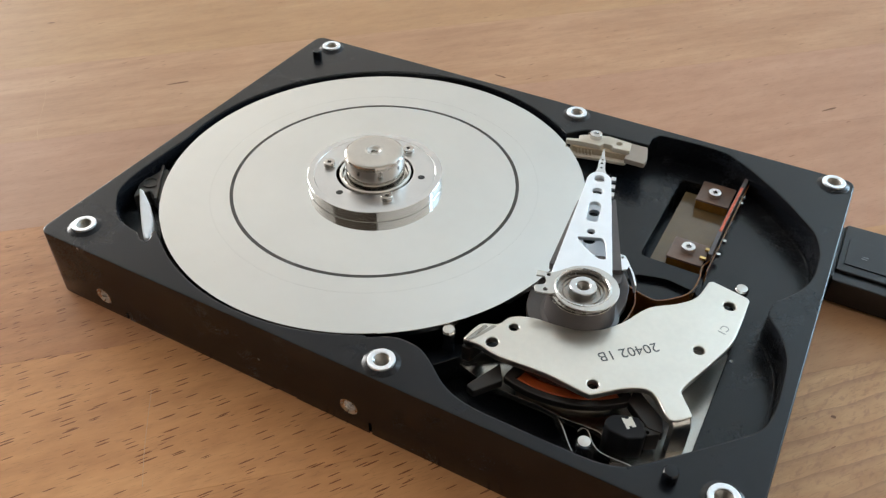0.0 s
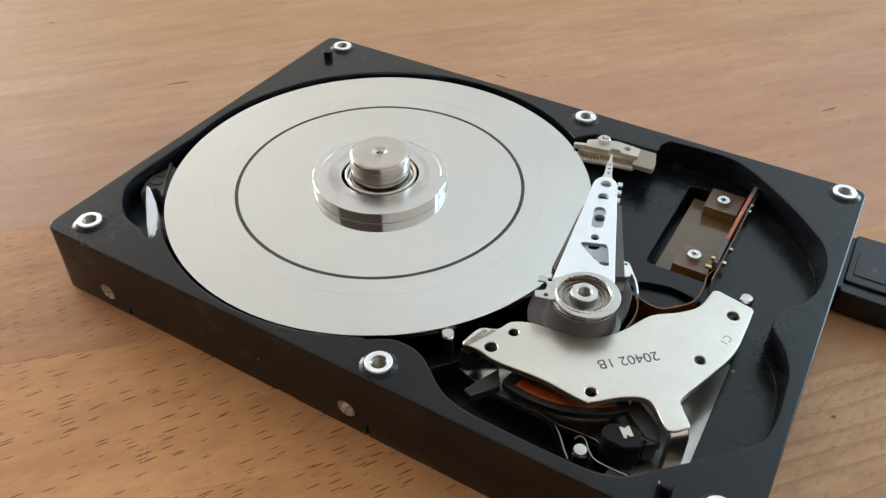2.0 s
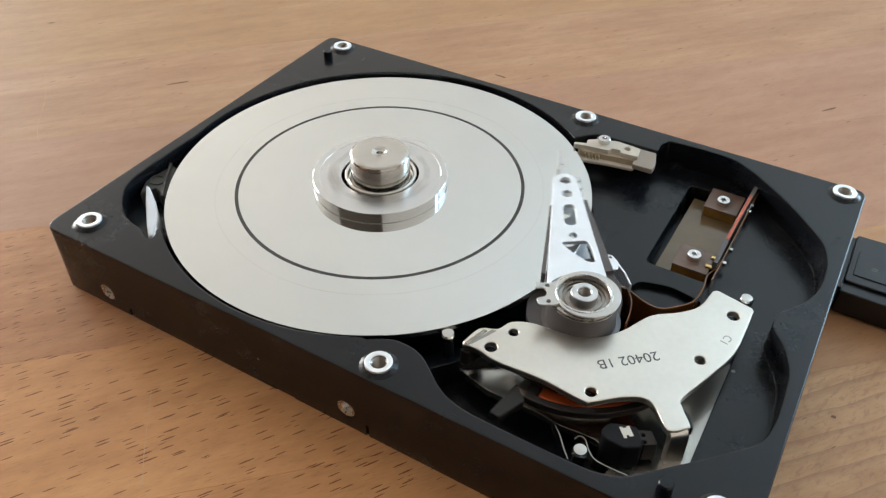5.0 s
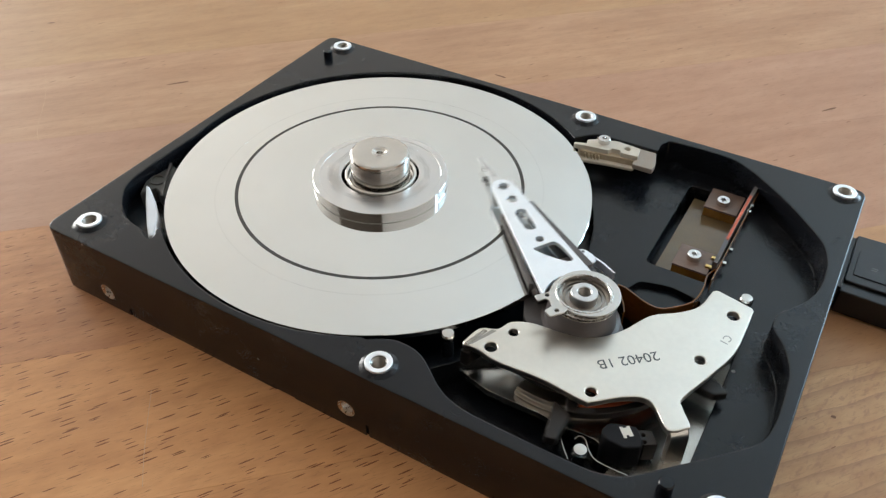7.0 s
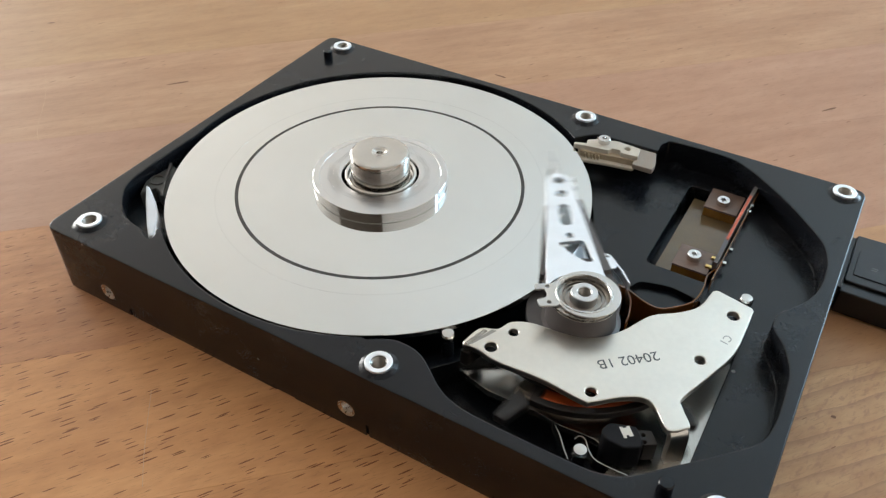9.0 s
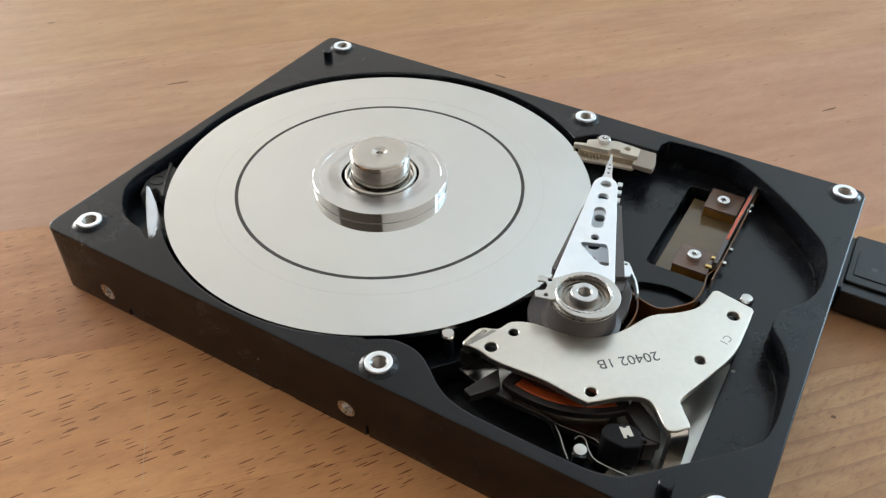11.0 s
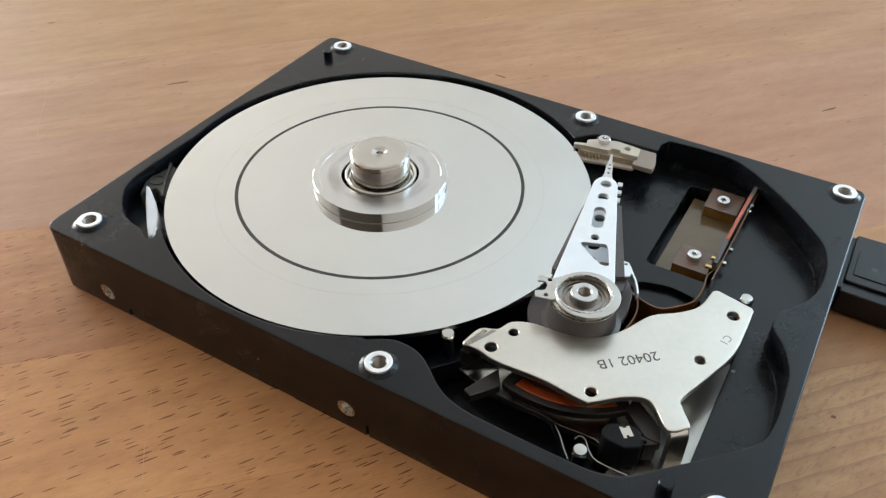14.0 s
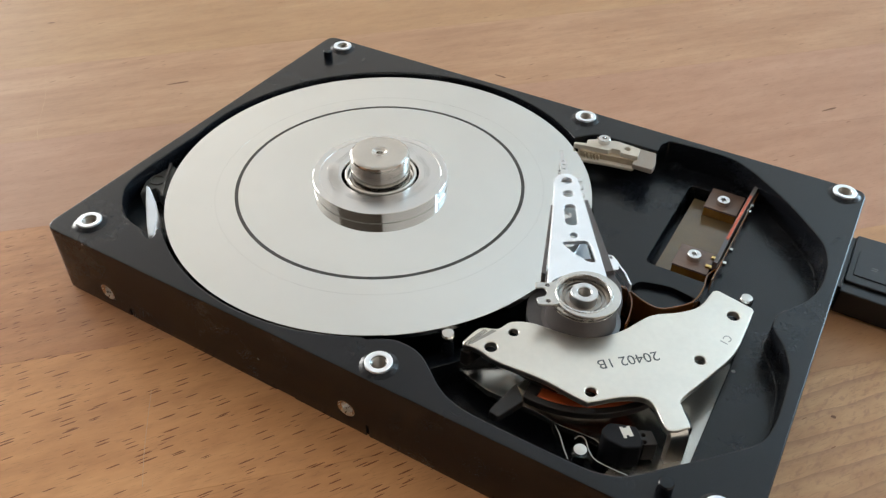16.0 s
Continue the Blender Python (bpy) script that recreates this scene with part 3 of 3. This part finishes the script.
part("head_suspension", bm, M_FACED, arm, "tapered steel head suspension")
bm = fresh()
box(bm, 46.9, 48.1, -0.5, 0.5, 17.2, 18.15, 0.05)
part("slider", bm, M_OVERMOLD, arm, "tiny dark read head slider")

# coil behind the pivot
bm = fresh()
fan = arc(0, 0, 21.3, 147, 213, 20) + [(-7.5, -6.5), (-7.5, 6.5)]
hole = arc(0, 0, 19.9, 152, 208, 16) + arc(0, 0, 11.5, 205, 155, 8)
plate(bm, [rounded(fan, 0.6, 2), hole], 11.4, 13.0, 0.2)
plate(bm, [rounded([(-15.0, 12.6), (-21.4, 17.6), (-22.6, 16.1), (-18.9, 11.4)], 0.4, 3)], 11.4, 13.2, 0.2)
plate(bm, [rounded([(-15.0, -11.8), (-21.0, -16.6), (-24.2, -16.8), (-23.6, -14.2), (-18.6, -10.6)], 0.4, 3)], 11.4, 13.4, 0.2)
part("coil_frame", bm, M_OVERMOLD, arm, "grey moulded coil frame")
bm = fresh()
plate(bm, [arc(0, 0, 19.85, 152.5, 207.5, 20) + arc(0, 0, 11.6, 205, 155, 10), arc(0, 0, 17.6, 161, 199, 12) + arc(0, 0, 14.4, 196, 164, 8)], 11.4, 12.85, 0.35)
part("coil", bm, M_COPPER, arm, "wound copper voice coil")

# ---------------------------------------------------------------- magnet assembly
def bent_leg(bm, mid, along, width, z_top, z_low, thick):
    """A strip that leaves a plate's edge and bends down in a quarter circle; the edge runs along a unit direction."""
    out = Vector((along[1], -along[0]))
    outer, inner = [], []
    for i in range(9):
        a = radians(90 - 90 * i / 8)
        outer.append((2.0 * math.cos(a), z_top - 2.0 + 2.0 * math.sin(a)))
        inner.append(((2.0 - thick) * math.cos(a), z_top - 2.0 + (2.0 - thick) * math.sin(a)))
    loop = [(-0.1, z_top)] + outer + [(2.0, z_low), (2.0 - thick, z_low)] + inner[::-1] + [(-0.1, z_top - thick)]
    rows = []
    for k, shrink in ((-0.5, 0.12), (-0.46, 0.0), (0.46, 0.0), (0.5, 0.12)):
        rows.append([bm.verts.new((mid[0] + out.x * (d - 0.4) + along[0] * width * k, mid[1] + out.y * (d - 0.4) + along[1] * width * k, z - shrink)) for d, z in loop])
    for a, b in zip(rows, rows[1:]):
        for i in range(len(loop)):
            j = (i + 1) % len(loop)
            bm.faces.new((a[i], a[j], b[j], b[i]))
    bm.faces.new(rows[0][::-1])
    bm.faces.new(rows[-1])
    bmesh.ops.recalc_face_normals(bm, faces=bm.faces)
    return bm


bm = fresh()
top_plate = smooth_path([(90.9, -33.2), (91.9, -28.7), (94.9, -27.0), (96.2, -24.2), (99.9, -22.4), (106, -21.8), (111.1, -19.9), (114.8, -15.8), (118, -9.4), (122.3, -5.8), (125.2, -2.2), (126.2, 3.3)], 4)
top_plate += [(127.0, 3.9), (134.0, 2.4), (134.5, 1.8)]
top_plate += smooth_path([(134.6, -3), (134.3, -10.6), (132.3, -17.3), (129.5, -25.2), (130.0, -27.2), (132.3, -30.2), (132.0, -31.2), (129.4, -33.1), (126.2, -29.8), (123.9, -28.8), (120.4, -30.5), (116.6, -33.9),
                          (114.8, -34.6), (107, -33.9), (98.4, -34.3), (94.2, -33.5), (91.3, -33.7)], 4)
holes = [ring(97.8, -26.4, 0.9, 24), ring(95.9, -31.7, 1.15, 24), ring(115.5, -32.1, 1.0, 24), ring(129.4, -15.5, 1.0, 24), ring(131.5, -1.5, 1.15, 24)]
plate(bm, [top_plate] + holes, 13.9, 15.3, 0.26)
magnet = part("magnet_plate", bm, M_NICKEL, drive, "nickel-plated magnet yoke plate with printed code", at_mm(0.25, -0.95, 1.0))
bm = fresh()
bent_leg(bm, (130.62, -31.5), (0.763, 0.646), 3.2, 15.27, 6.0, 1.35)
part("plate_leg", bm, M_NICKEL, magnet, "bent down nickel leg")
bm = fresh()
plate(bm, [rounded([(90.7, -33.9), (92.6, -34.0), (93.6, -29.6), (92.0, -28.9)], 0.4)], 10.2, 13.6, 0.15)
part("plate_lug", bm, M_OVERMOLD, magnet, "dark lug under the plate's end")

lower = rounded([(87.3, -33.0), (94.2, -35.2), (97.3, -36.0), (108.7, -35.9), (111.3, -36.4), (119.0, -36.0), (122.6, -38.5), (123.0, -44.5), (127, -46), (134.7, -33.5), (134.9, 4.5), (127.5, 4.5), (120, -6), (111, -19), (96, -23), (88.5, -29.5)], 1.0)
bm = fresh()
plate(bm, [lower], 6.9, 8.4, 0.15)
yoke = part("lower_magnet_plate", bm, M_YOKE, drive, "nickel lower yoke plate, darkened for the shade under the magnet plate")
bm = fresh()
plate(bm, [arc(PVX, PVY, 18.7, 256, 312, 24) + arc(PVX, PVY, 12.5, 312, 256, 14)], 8.4, 9.6, 0.25)
plate(bm, [arc(PVX, PVY, 18.5, 256.5, 311.5, 24) + arc(PVX, PVY, 12.7, 311.5, 256.5, 14)], 9.6, 10.7, 0.25)
part("magnet", bm, M_NICKEL, yoke, "shiny curved magnet")
# magnet added to keep light out; shade on its nickel is dark colour
bm = fresh()
plate(bm, [arc(PVX, PVY, 18.3, 254, 312, 24) + arc(PVX, PVY, 11.5, 312, 254, 14)], 13.55, 14.88, 0.2)
part("upper_magnet", bm, M_OVERMOLD, drive, "curved magnet under the top plate, coloured dark for its shade")

# rims share the nickel that is darkened for the bay's shade
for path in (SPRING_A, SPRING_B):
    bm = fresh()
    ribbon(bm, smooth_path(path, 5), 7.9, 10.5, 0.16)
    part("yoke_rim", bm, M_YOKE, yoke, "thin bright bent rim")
bm = fresh()
for k in range(7):
    a = radians(-30 + 30 * k)
    for x, y in ((90.9, -33.6), (92.4, -28.6)):
        bm.verts.new((x + 0.75 - 0.75 * math.cos(a), y, 14.72 + 0.75 * math.sin(a)))
bm.verts.ensure_lookup_table()
for k in range(6):
    bm.faces.new([bm.verts[2 * k + i] for i in (0, 1, 3, 2)])
bmesh.ops.solidify(bm, geom=bm.faces[:], thickness=0.2)
bmesh.ops.recalc_face_normals(bm, faces=bm.faces)
part("rolled_edge", bm, M_STEEL, magnet, "rolled bright edge", None, 40.0)
bm = fresh()
plate(bm, [rounded([(92.0, -33.2), (92.6, -32.9), (95.0, -27.7), (94.1, -27.9)], 0.2, 2)], 15.3, 15.34)
part("edge_step", bm, M_STAMP, magnet, "grey pressed step along the edge")

for x, y, z in ((87.5, -33.2, 14.0), (132.6, 5.3, 13.2), (118.3, -42.8, 11.7)):
    pin = turned("yoke_pin", [(1.15, -6), (1.15, 0.6), (0, 0.6)], M_COAT, drive, at_mm(x, y, z), "black post with a bright cap", 28)
    turned("pin_cap", [(1.15, 0.45), (1.35, 0.5), (1.35, 1.35), (1.1, 1.75), (0, 1.85)], M_STEEL, pin, None, "bright steel cap", 28)

bm = fresh()
stop = rounded([(119.8, -37.4), (120.9, -39.0), (124.4, -39.3), (126.9, -37.8), (126.9, -36.6), (124.8, -34.0), (121.9, -34.9), (120.4, -35.7)], 0.5)
plate(bm, [stop], 4.5, 13.9, 0.35)
crash_stop = part("crash_stop", bm, M_RUBBER, drive, "black rubber crash stop block")
bm = fresh()
plate(bm, [[(122.2, -35.7), (122.7, -35.4), (122.9, -35.6), (123.3, -35.2), (123.2, -34.9), (123.6, -34.6), (125.0, -36.2), (124.5, -36.6), (124.2, -36.4), (123.9, -36.7), (124.2, -37.1), (123.8, -37.4)]], 13.9, 13.96)
part("stop_label", bm, M_WHITE, crash_stop, "small white patch")
bm = fresh()
plate(bm, [rounded([(124.9, -34.2), (127.1, -33.0), (129.0, -35.2), (127.0, -36.6)], 0.3, 3), ring(126.2, -34.6, 0.35, 14), ring(126.9, -35.9, 0.35, 14)], 9.0, 13.2, 0.15)
part("stop_bracket", bm, M_OVERMOLD, crash_stop, "small grey drilled bracket")


def lettering(text, size, mat, parent, at, label):
    cu = bpy.data.curves.new("lettering", "FONT")
    cu.body, cu.size, cu.extrude = text, size * MM, 0.000015
    ob = bpy.data.objects.new("lettering", cu)
    me = bpy.data.meshes.new_from_object(ob)
    bpy.data.objects.remove(ob)
    bpy.data.curves.remove(cu)
    return place("lettering", finish(me, mat), parent, label, at)


lettering("20402 1B", 3.0, M_INK, magnet, at_mm(122.1, -17.5, 15.315, 221.7), "printed grey code 20402 1B")
lettering("C1", 2.2, M_STAMP, magnet, at_mm(131.6, -6.95, 15.315, 258), "stamped mark C1")

# ---------------------------------------------------------------- parking ramp
bm = fresh()
plate(bm, [rounded([(85.1, 37.9), (87.4, 39.5), (91.8, 40.9), (97.5, 40.6), (98.2, 37.0), (94.2, 36.6), (93.6, 37.5), (91.6, 37.2), (91.2, 36.0), (86.2, 35.3), (83.0, 34.5), (82.8, 35.4), (85.6, 36.4)], 0.3, 3), ring(94.9, 39.0, 0.75, 18)], 15.9, 17.2, 0.18)
plate(bm, [rounded([(83.2, 35.2), (83.8, 33.6), (86.3, 33.2), (92.5, 34.7), (97.8, 35.6), (97.9, 38.0), (85.0, 37.2)], 0.4, 3)], 13.7, 14.5, 0.2)
parking_ramp = part("parking_ramp", bm, M_CREAM, drive, "cream plastic head parking ramp")
bm = fresh()
plate(bm, [rounded([(83.8, 35.5), (85.0, 34.4), (92.0, 35.9), (97.5, 36.7), (97.5, 40.0), (86.0, 38.0)], 0.4, 3)], 14.4, 16.0, 0.15)
for i in range(5):
    box(bm, 86.0 + 0.8 * i, 86.35 + 0.8 * i, 34.1 + 0.15 * i, 34.9 + 0.15 * i, 14.5, 15.6, 0.05)
part("ramp_rail", bm, M_CREAM_SHADE, parking_ramp, "guide rail of the ramp, cream darkened for the recess shade")
turned("ramp_screw", [(0, 0.9), (0.5, 0.9), (0.6, 1.3), (1.2, 1.35), (1.45, 1.2), (1.45, 0)], M_TURNED, parking_ramp, at_mm(89.0, 38.8, 17.1), "bright ramp screw", 28)
bm = fresh()
plate(bm, [rounded([(86, 41.5), (101.1, 42.1), (102.5, 37.4), (102.5, 35.0), (97.6, 34.9), (97.6, 40.5)], 0.4, 3)], 15.0, 16.3, 0.2)
part("ramp_shelf", bm, M_SHELF, parking_ramp, "grey-brown shelf under the ramp")

# ---------------------------------------------------------------- connector and flex film
bm = fresh()
plate(bm, [rounded([(112.4, 12.6), (122.6, 12.6), (123.8, 41.0), (112.4, 41.0)], 0.5)], 6.4, 8.0, 0.1)
bracket = part("flex_connector", bm, M_FILMPLATE, drive, "olive-brown film over the connector plate")
for y0, y1 in ((35.6, 43.4), (12.8, 20.0)):
    bm = fresh()
    box(bm, 115.8, 123.2, y0, y1, 8.0, 10.6, 0.3)
    block = part("clamp_block", bm, M_AMBER, bracket, "amber clamp block")
    bm = fresh()
    box(bm, 115.7, 123.3, y0 - 0.1, y1 + 0.1, 10.2, 10.7, 0.15)
    part("block_top", bm, M_BLOCKTOP, block, "grey-brown top")
for x, y in ((119.3, 39.3), (119.3, 17.3)):
    bm = fresh()
    star = [((0.75 if i % 2 else 0.42) * math.cos(math.pi * i / 6), (0.75 if i % 2 else 0.42) * math.sin(math.pi * i / 6)) for i in range(12)]
    plate(bm, [ring(0, 0, 1.5, 32), star], 0.1, 1.5, 0.2)
    lathe(bm, [(0, 0.9), (1.4, 0.9)], 32)
    part("connector_screw", bm, M_TURNED, bracket, "bright star-headed screw", at_mm(x, y - 0.8, 10.5))
bm = fresh()
ribbon(bm, [(124.9, 47.0), (124.5, 36), (124.2, 24), (124.2, 13.5)], 8.2, 14.0, 0.8)
strip = part("flex_strip", bm, M_DARKALU, bracket, "upright dark strip")
bm = fresh()
ribbon(bm, [(124.62, 40), (124.4, 32), (124.2, 22)], 13.3, 14.12, 0.6)
part("copper_edge", bm, M_REDMARK, strip, "copper-red edge")
bm = fresh()
loop = smooth_path([(124.4, 20), (124.6, 14), (123.7, 10.8), (124.1, 6.8), (123.8, 2.8), (122.4, -0.0), (118.6, -3.4), (115.2, -3.2), (112.4, -2.1), (110.6, -1.4), (108.9, -1.2)], 6)
ribbon(bm, loop, 5.0, 12.4, 0.3)
part("flex_film", bm, M_BROWN, bracket, "brown looped flex film")
for x, y, z in ((125.2, 38.5, 12.5), (125.2, 36.0, 12.5), (125.2, 21.5, 12.0), (125.2, 16.5, 12.0)):
    bm = fresh()
    box(bm, x - 0.2, x + 0.8, y - 0.4, y + 0.4, z - 0.5, z + 0.4, 0.12)
    part("solder_pad", bm, M_STEEL, strip, "bright solder dot")

bm = fresh()
ribbon(bm, [(125.6, 44), (125.3, 30), (125.1, 16), (124.9, 9)], 8.6, 13.0, 0.25)
part("side_film", bm, M_BROWN, strip, "dark brown film on the strip's side")
for x, y in ((122.9, 15.2), (123.3, 18.4)):
    bm = fresh()
    box(bm, x - 0.7, x + 0.7, y - 0.4, y + 0.4, 10.6, 11.2, 0.15)
    part("gold_pin", bm, M_GOLD, bracket, "small gilt pin")

# ---------------------------------------------------------------- air filter
bm = fresh()
plate(bm, [rounded([(5.5, -28.6), (6.5, -28.4), (11.9, -31.8), (16.2, -35.4), (20.2, -40.4), (19.4, -41.4), (15.9, -38.5), (9.6, -32.7)], 0.7)], 8.5, 15.6, 0.5)
part("air_filter", bm, M_FILTER, drive, "white cloth recirculating air filter")
bm = fresh()
plate(bm, [rounded([(2.6, -26), (3.2, -20), (4.2, -18.4), (5.4, -19.2), (12.0, -29.3), (6.6, -26.9), (5.2, -30.6)], 0.6)], 8, 14.2, 0.3)
lathe(bm, [(1.5, 14.1), (1.5, 14.5), (1.9, 14.5), (1.9, 14.1)], 24, 4.9, -24.6)
part("filter_holder", bm, M_HOLDER, drive, "dark grey filter holder")

bm = fresh()
ribbon(bm, smooth_path([(3.2, -18.6), (5.2, -21.4), (7.3, -24.6), (10.6, -29.0)], 5), 9.0, 14.9, 0.55)
part("filter_wall", bm, M_HOLDER, drive, "dark grey upright wall of the filter holder")

# ---------------------------------------------------------------- the plug
plug = new("adapter_plug")
tagged(plug, "black plastic adapter plug pushed into the drive's end", "plug")
bm = fresh()
plate(bm, [rounded([(148.3, 27.1), (196, 26.6), (196, 49.5), (148.3, 47.8)], 0.6)], 0.6, 6.7, 0.35)
plate(bm, [rounded([(148.6, 30.3), (196, 29.9), (196, 48.8), (148.6, 47.4)], 0.6)], 6.5, 7.4, 0.25)
body = part("plug_body", bm, M_PLASTIC, plug)
bm = fresh()
box(bm, 147.05, 148.6, 28.0, 46.8, 1.2, 6.9, 0.3)
part("plug_collar", bm, M_PLASTIC, plug)
bm = fresh()
plate(bm, [rounded([(149.9, 32.7), (190, 32.3), (190, 43.0), (149.9, 42.0)], 0.3)], 7.35, 7.62, 0.1)
panel = part("plug_panel", bm, M_PLASTIC, body, "raised panel on the plug")
bm = fresh()
box(bm, 153.2, 154.4, 36.6, 36.9, 7.6, 7.66)
box(bm, 153.0, 154.2, 35.9, 36.2, 7.6, 7.66)
part("plug_mark", bm, M_INK_PALE, panel, "two short pale bars")

# ---------------------------------------------------------------- the table
GRAIN = 43.5
table = new("table")
tagged(table, "oiled beech table top of glued staves", "table")
turn = Matrix.Rotation(radians(GRAIN), 4, "Z")
edges = [-0.530, -0.487, -0.444, -0.401, -0.358, -0.315, -0.272, -0.230, -0.187, -0.144, -0.0968, -0.0585, -0.0137, 0.0265, 0.0705, 0.113, 0.156, 0.199, 0.243, 0.286, 0.330, 0.373, 0.416, 0.460, 0.503]
rng = random.Random(11)


def motions():
    slip = [(0.0, 1.0), (0.4, 1.0), (0.5, 0.62), (0.6, 0.40), (0.7, 0.31), (0.8, 0.22), (0.9, 0.13), (1.0, 0.10), (1.1, 0.05), (1.2, 0.0), (16.0, 0.0)]
    steps = [(t, -1.339 * f, 0.456 * f, 1.712 * f) for t, f in slip]
    rows = []
    for t, dx, dy, a in steps:
        m = Matrix.Translation(((73 + dx) * MM, dy * MM, 0)) @ Matrix.Rotation(radians(a), 4, "Z") @ Matrix.Translation((-73 * MM, 0, 0))
        rows.append((t, m))
    walk(drive, rows)
    walk(plug, rows)
    # the spindle stands, then runs up to speed
    turn_now, speed, rows = 0.0, 0.0, []
    for f in range(0, 481):
        t = f / 30
        rows.append((t, at_mm(CX, CY, PLATTER_Z, turn_now)))
        speed = 0.0 if t < 0.34 else min(88.0, (t - 0.33) * 30 * 9.0)
        turn_now -= speed
    walk(platter, rows)
    # the arm: seconds and degrees of swing from its parking place
    sweep = [(0.0, 0), (3.2, 0), (3.3, 4.4), (3.4, 11.2), (3.5, 16.9), (3.6, 22.5), (3.7, 27.8), (3.8, 34.3), (3.9, 41.4), (4.0, 0.0), (4.1, 5.2), (4.2, 2.3), (4.267, 0),
             (4.767, 0), (4.867, 5.8), (5.0, 13.5), (5.2, 24), (5.4, 35), (5.5, 42), (5.6, 20), (5.7, 0), (6.333, 0), (6.4, 2.9), (6.5, 9.5), (6.6, 14.3), (6.7, 17.8), (6.8, 23.7), (6.9, 29.2),
             (7.0, 35.0), (7.1, 41.6), (7.2, 34.6), (7.3, 23.1), (7.4, 11.2), (7.5, 0)]
    sweep += [(8.0, 0), (8.1, 5.8), (8.2, 11.4), (8.3, 15.7), (8.4, 20.0), (8.5, 24.4), (8.6, 29.7), (8.7, 35.2), (8.8, 39.9), (8.9, 27.6), (9.0, 15.7), (9.1, 1.9), (9.2, 0),
              (9.567, 0), (9.667, 6), (9.767, 12), (9.967, 22.5), (10.167, 34), (10.267, 41.5), (10.367, 20), (10.467, 0), (11.1, 0), (11.2, 7.5), (11.3, 13.1), (11.4, 18.6), (11.5, 23.7), (11.6, 29.9), (11.7, 36.9), (11.8, 42.3),
              (11.9, 0.0), (12.0, 7.7), (12.1, 2.9), (12.2, 0)]
    sweep += [(12.633, 0), (12.7, 2.7), (12.8, 9.5), (12.9, 14.7), (13.0, 19.6), (13.1, 24.4), (13.2, 30.1), (13.3, 36.1), (13.4, 42.6), (13.5, 0.0), (14.1, 0), (14.2, 5.6), (14.3, 12.2), (14.4, 16.1),
              (14.5, 20.6), (14.6, 25.4), (14.7, 30.8), (14.8, 37.0), (14.9, 42.6), (15.0, 31.2), (15.1, 20.0), (15.2, 7.9), (15.3, 0.0), (15.8, 0), (15.9, 7.7), (16.0, 13.1)]
    walk(arm, [(t, at_mm(PVX, PVY, 0, PARKED + a)) for t, a in sweep])


bm = fresh()
box(bm, -800, 900, edges[0] * 1000, edges[-1] * 1000, -30, -5)
part("core", bm, M_WOOD, table, "", turn)
for i in range(4):
    bm = fresh()
    box(bm, -30, 30, -30, 30, -750, -30, 2)
    u, v = (-0.75, 0.85)[i % 2], (edges[0] + 0.06, edges[-1] - 0.06)[i // 2]
    part("leg", bm, M_WOOD, table, "", turn @ Matrix.Translation((u, v, 0)))
for row, (v0, v1) in enumerate(zip(edges, edges[1:])):
    near = v1 < -0.01 and v0 > -0.32
    cuts = [-0.8]
    if near:
        cuts += [-0.5 + rng.uniform(-0.1, 0.1), 0.075 + rng.uniform(-0.01, 0.01)]
    while cuts[-1] < 0.42:
        cuts.append(cuts[-1] + rng.uniform(0.42, 0.7))
    cuts[-1] = 0.9
    for lo, hi in zip(cuts, cuts[1:]):
        mat = (M_WOOD_ROSY, M_WOOD_TAN, M_WOOD_PALE)[(row * 2 + int(hi * 10)) % 3]
        if near and hi < 0.1:
            mat = M_WOOD_FINE if v0 > -0.06 else M_WOOD_RAYED
        elif near:
            mat = M_WOOD_ROSY if v0 > -0.06 else (M_WOOD_PALE if v0 > -0.098 else M_WOOD)
        elif -0.02 < v0 < 0.02:
            mat = M_WOOD_ROSY
        elif 0.02 < v0 < 0.06:
            mat = M_WOOD_TAN
        elif 0.06 < v0 < 0.12:
            mat = M_WOOD_PALE
        bm = fresh()
        w = (v1 - v0) * 500 - 0.02
        box(bm, (lo - hi) * 500 + 0.02, (hi - lo) * 500 - 0.02, -w, w, -5, 0)
        part("stave", bm, mat, table, "", turn @ Matrix.Translation(((lo + hi) / 2, (v0 + v1) / 2, 0)))

for x, y, a, l in ((39.2, 82.5, -3, 2.0), (-43.9, 27.6, 50, 3.4), (131.6, 114.7, 53, 2.8), (-110.9, 35.7, 40, 1.3), (154.6, -1.7, 10, 0.5)):
    bm = fresh()
    plate(bm, [[(l * math.cos(t * math.pi / 12), 0.36 * math.sin(t * math.pi / 12) * (1 + 0.3 * math.cos(t * math.pi / 12))) for t in range(24)]], -0.5, 0.03)
    part("knot_fleck", bm, M_KNOT, table, "dark brown fleck in the wood", at_mm(x, y, 0, a))

for path in ([(-83.6, 11.0), (-72.0, 1.5), (-60.0, -11.0), (-53.9, -15.7)], [(37.8, -63.3), (43.0, -69.5), (48.0, -75.2), (52.5, -79.9)]):
    bm = fresh()
    ribbon(bm, smooth_path(path, 6), -0.3, 0.012, 0.12)
    part("scratch", bm, M_SCRATCH, table, "faint pale scratch in the oil finish")

motions()
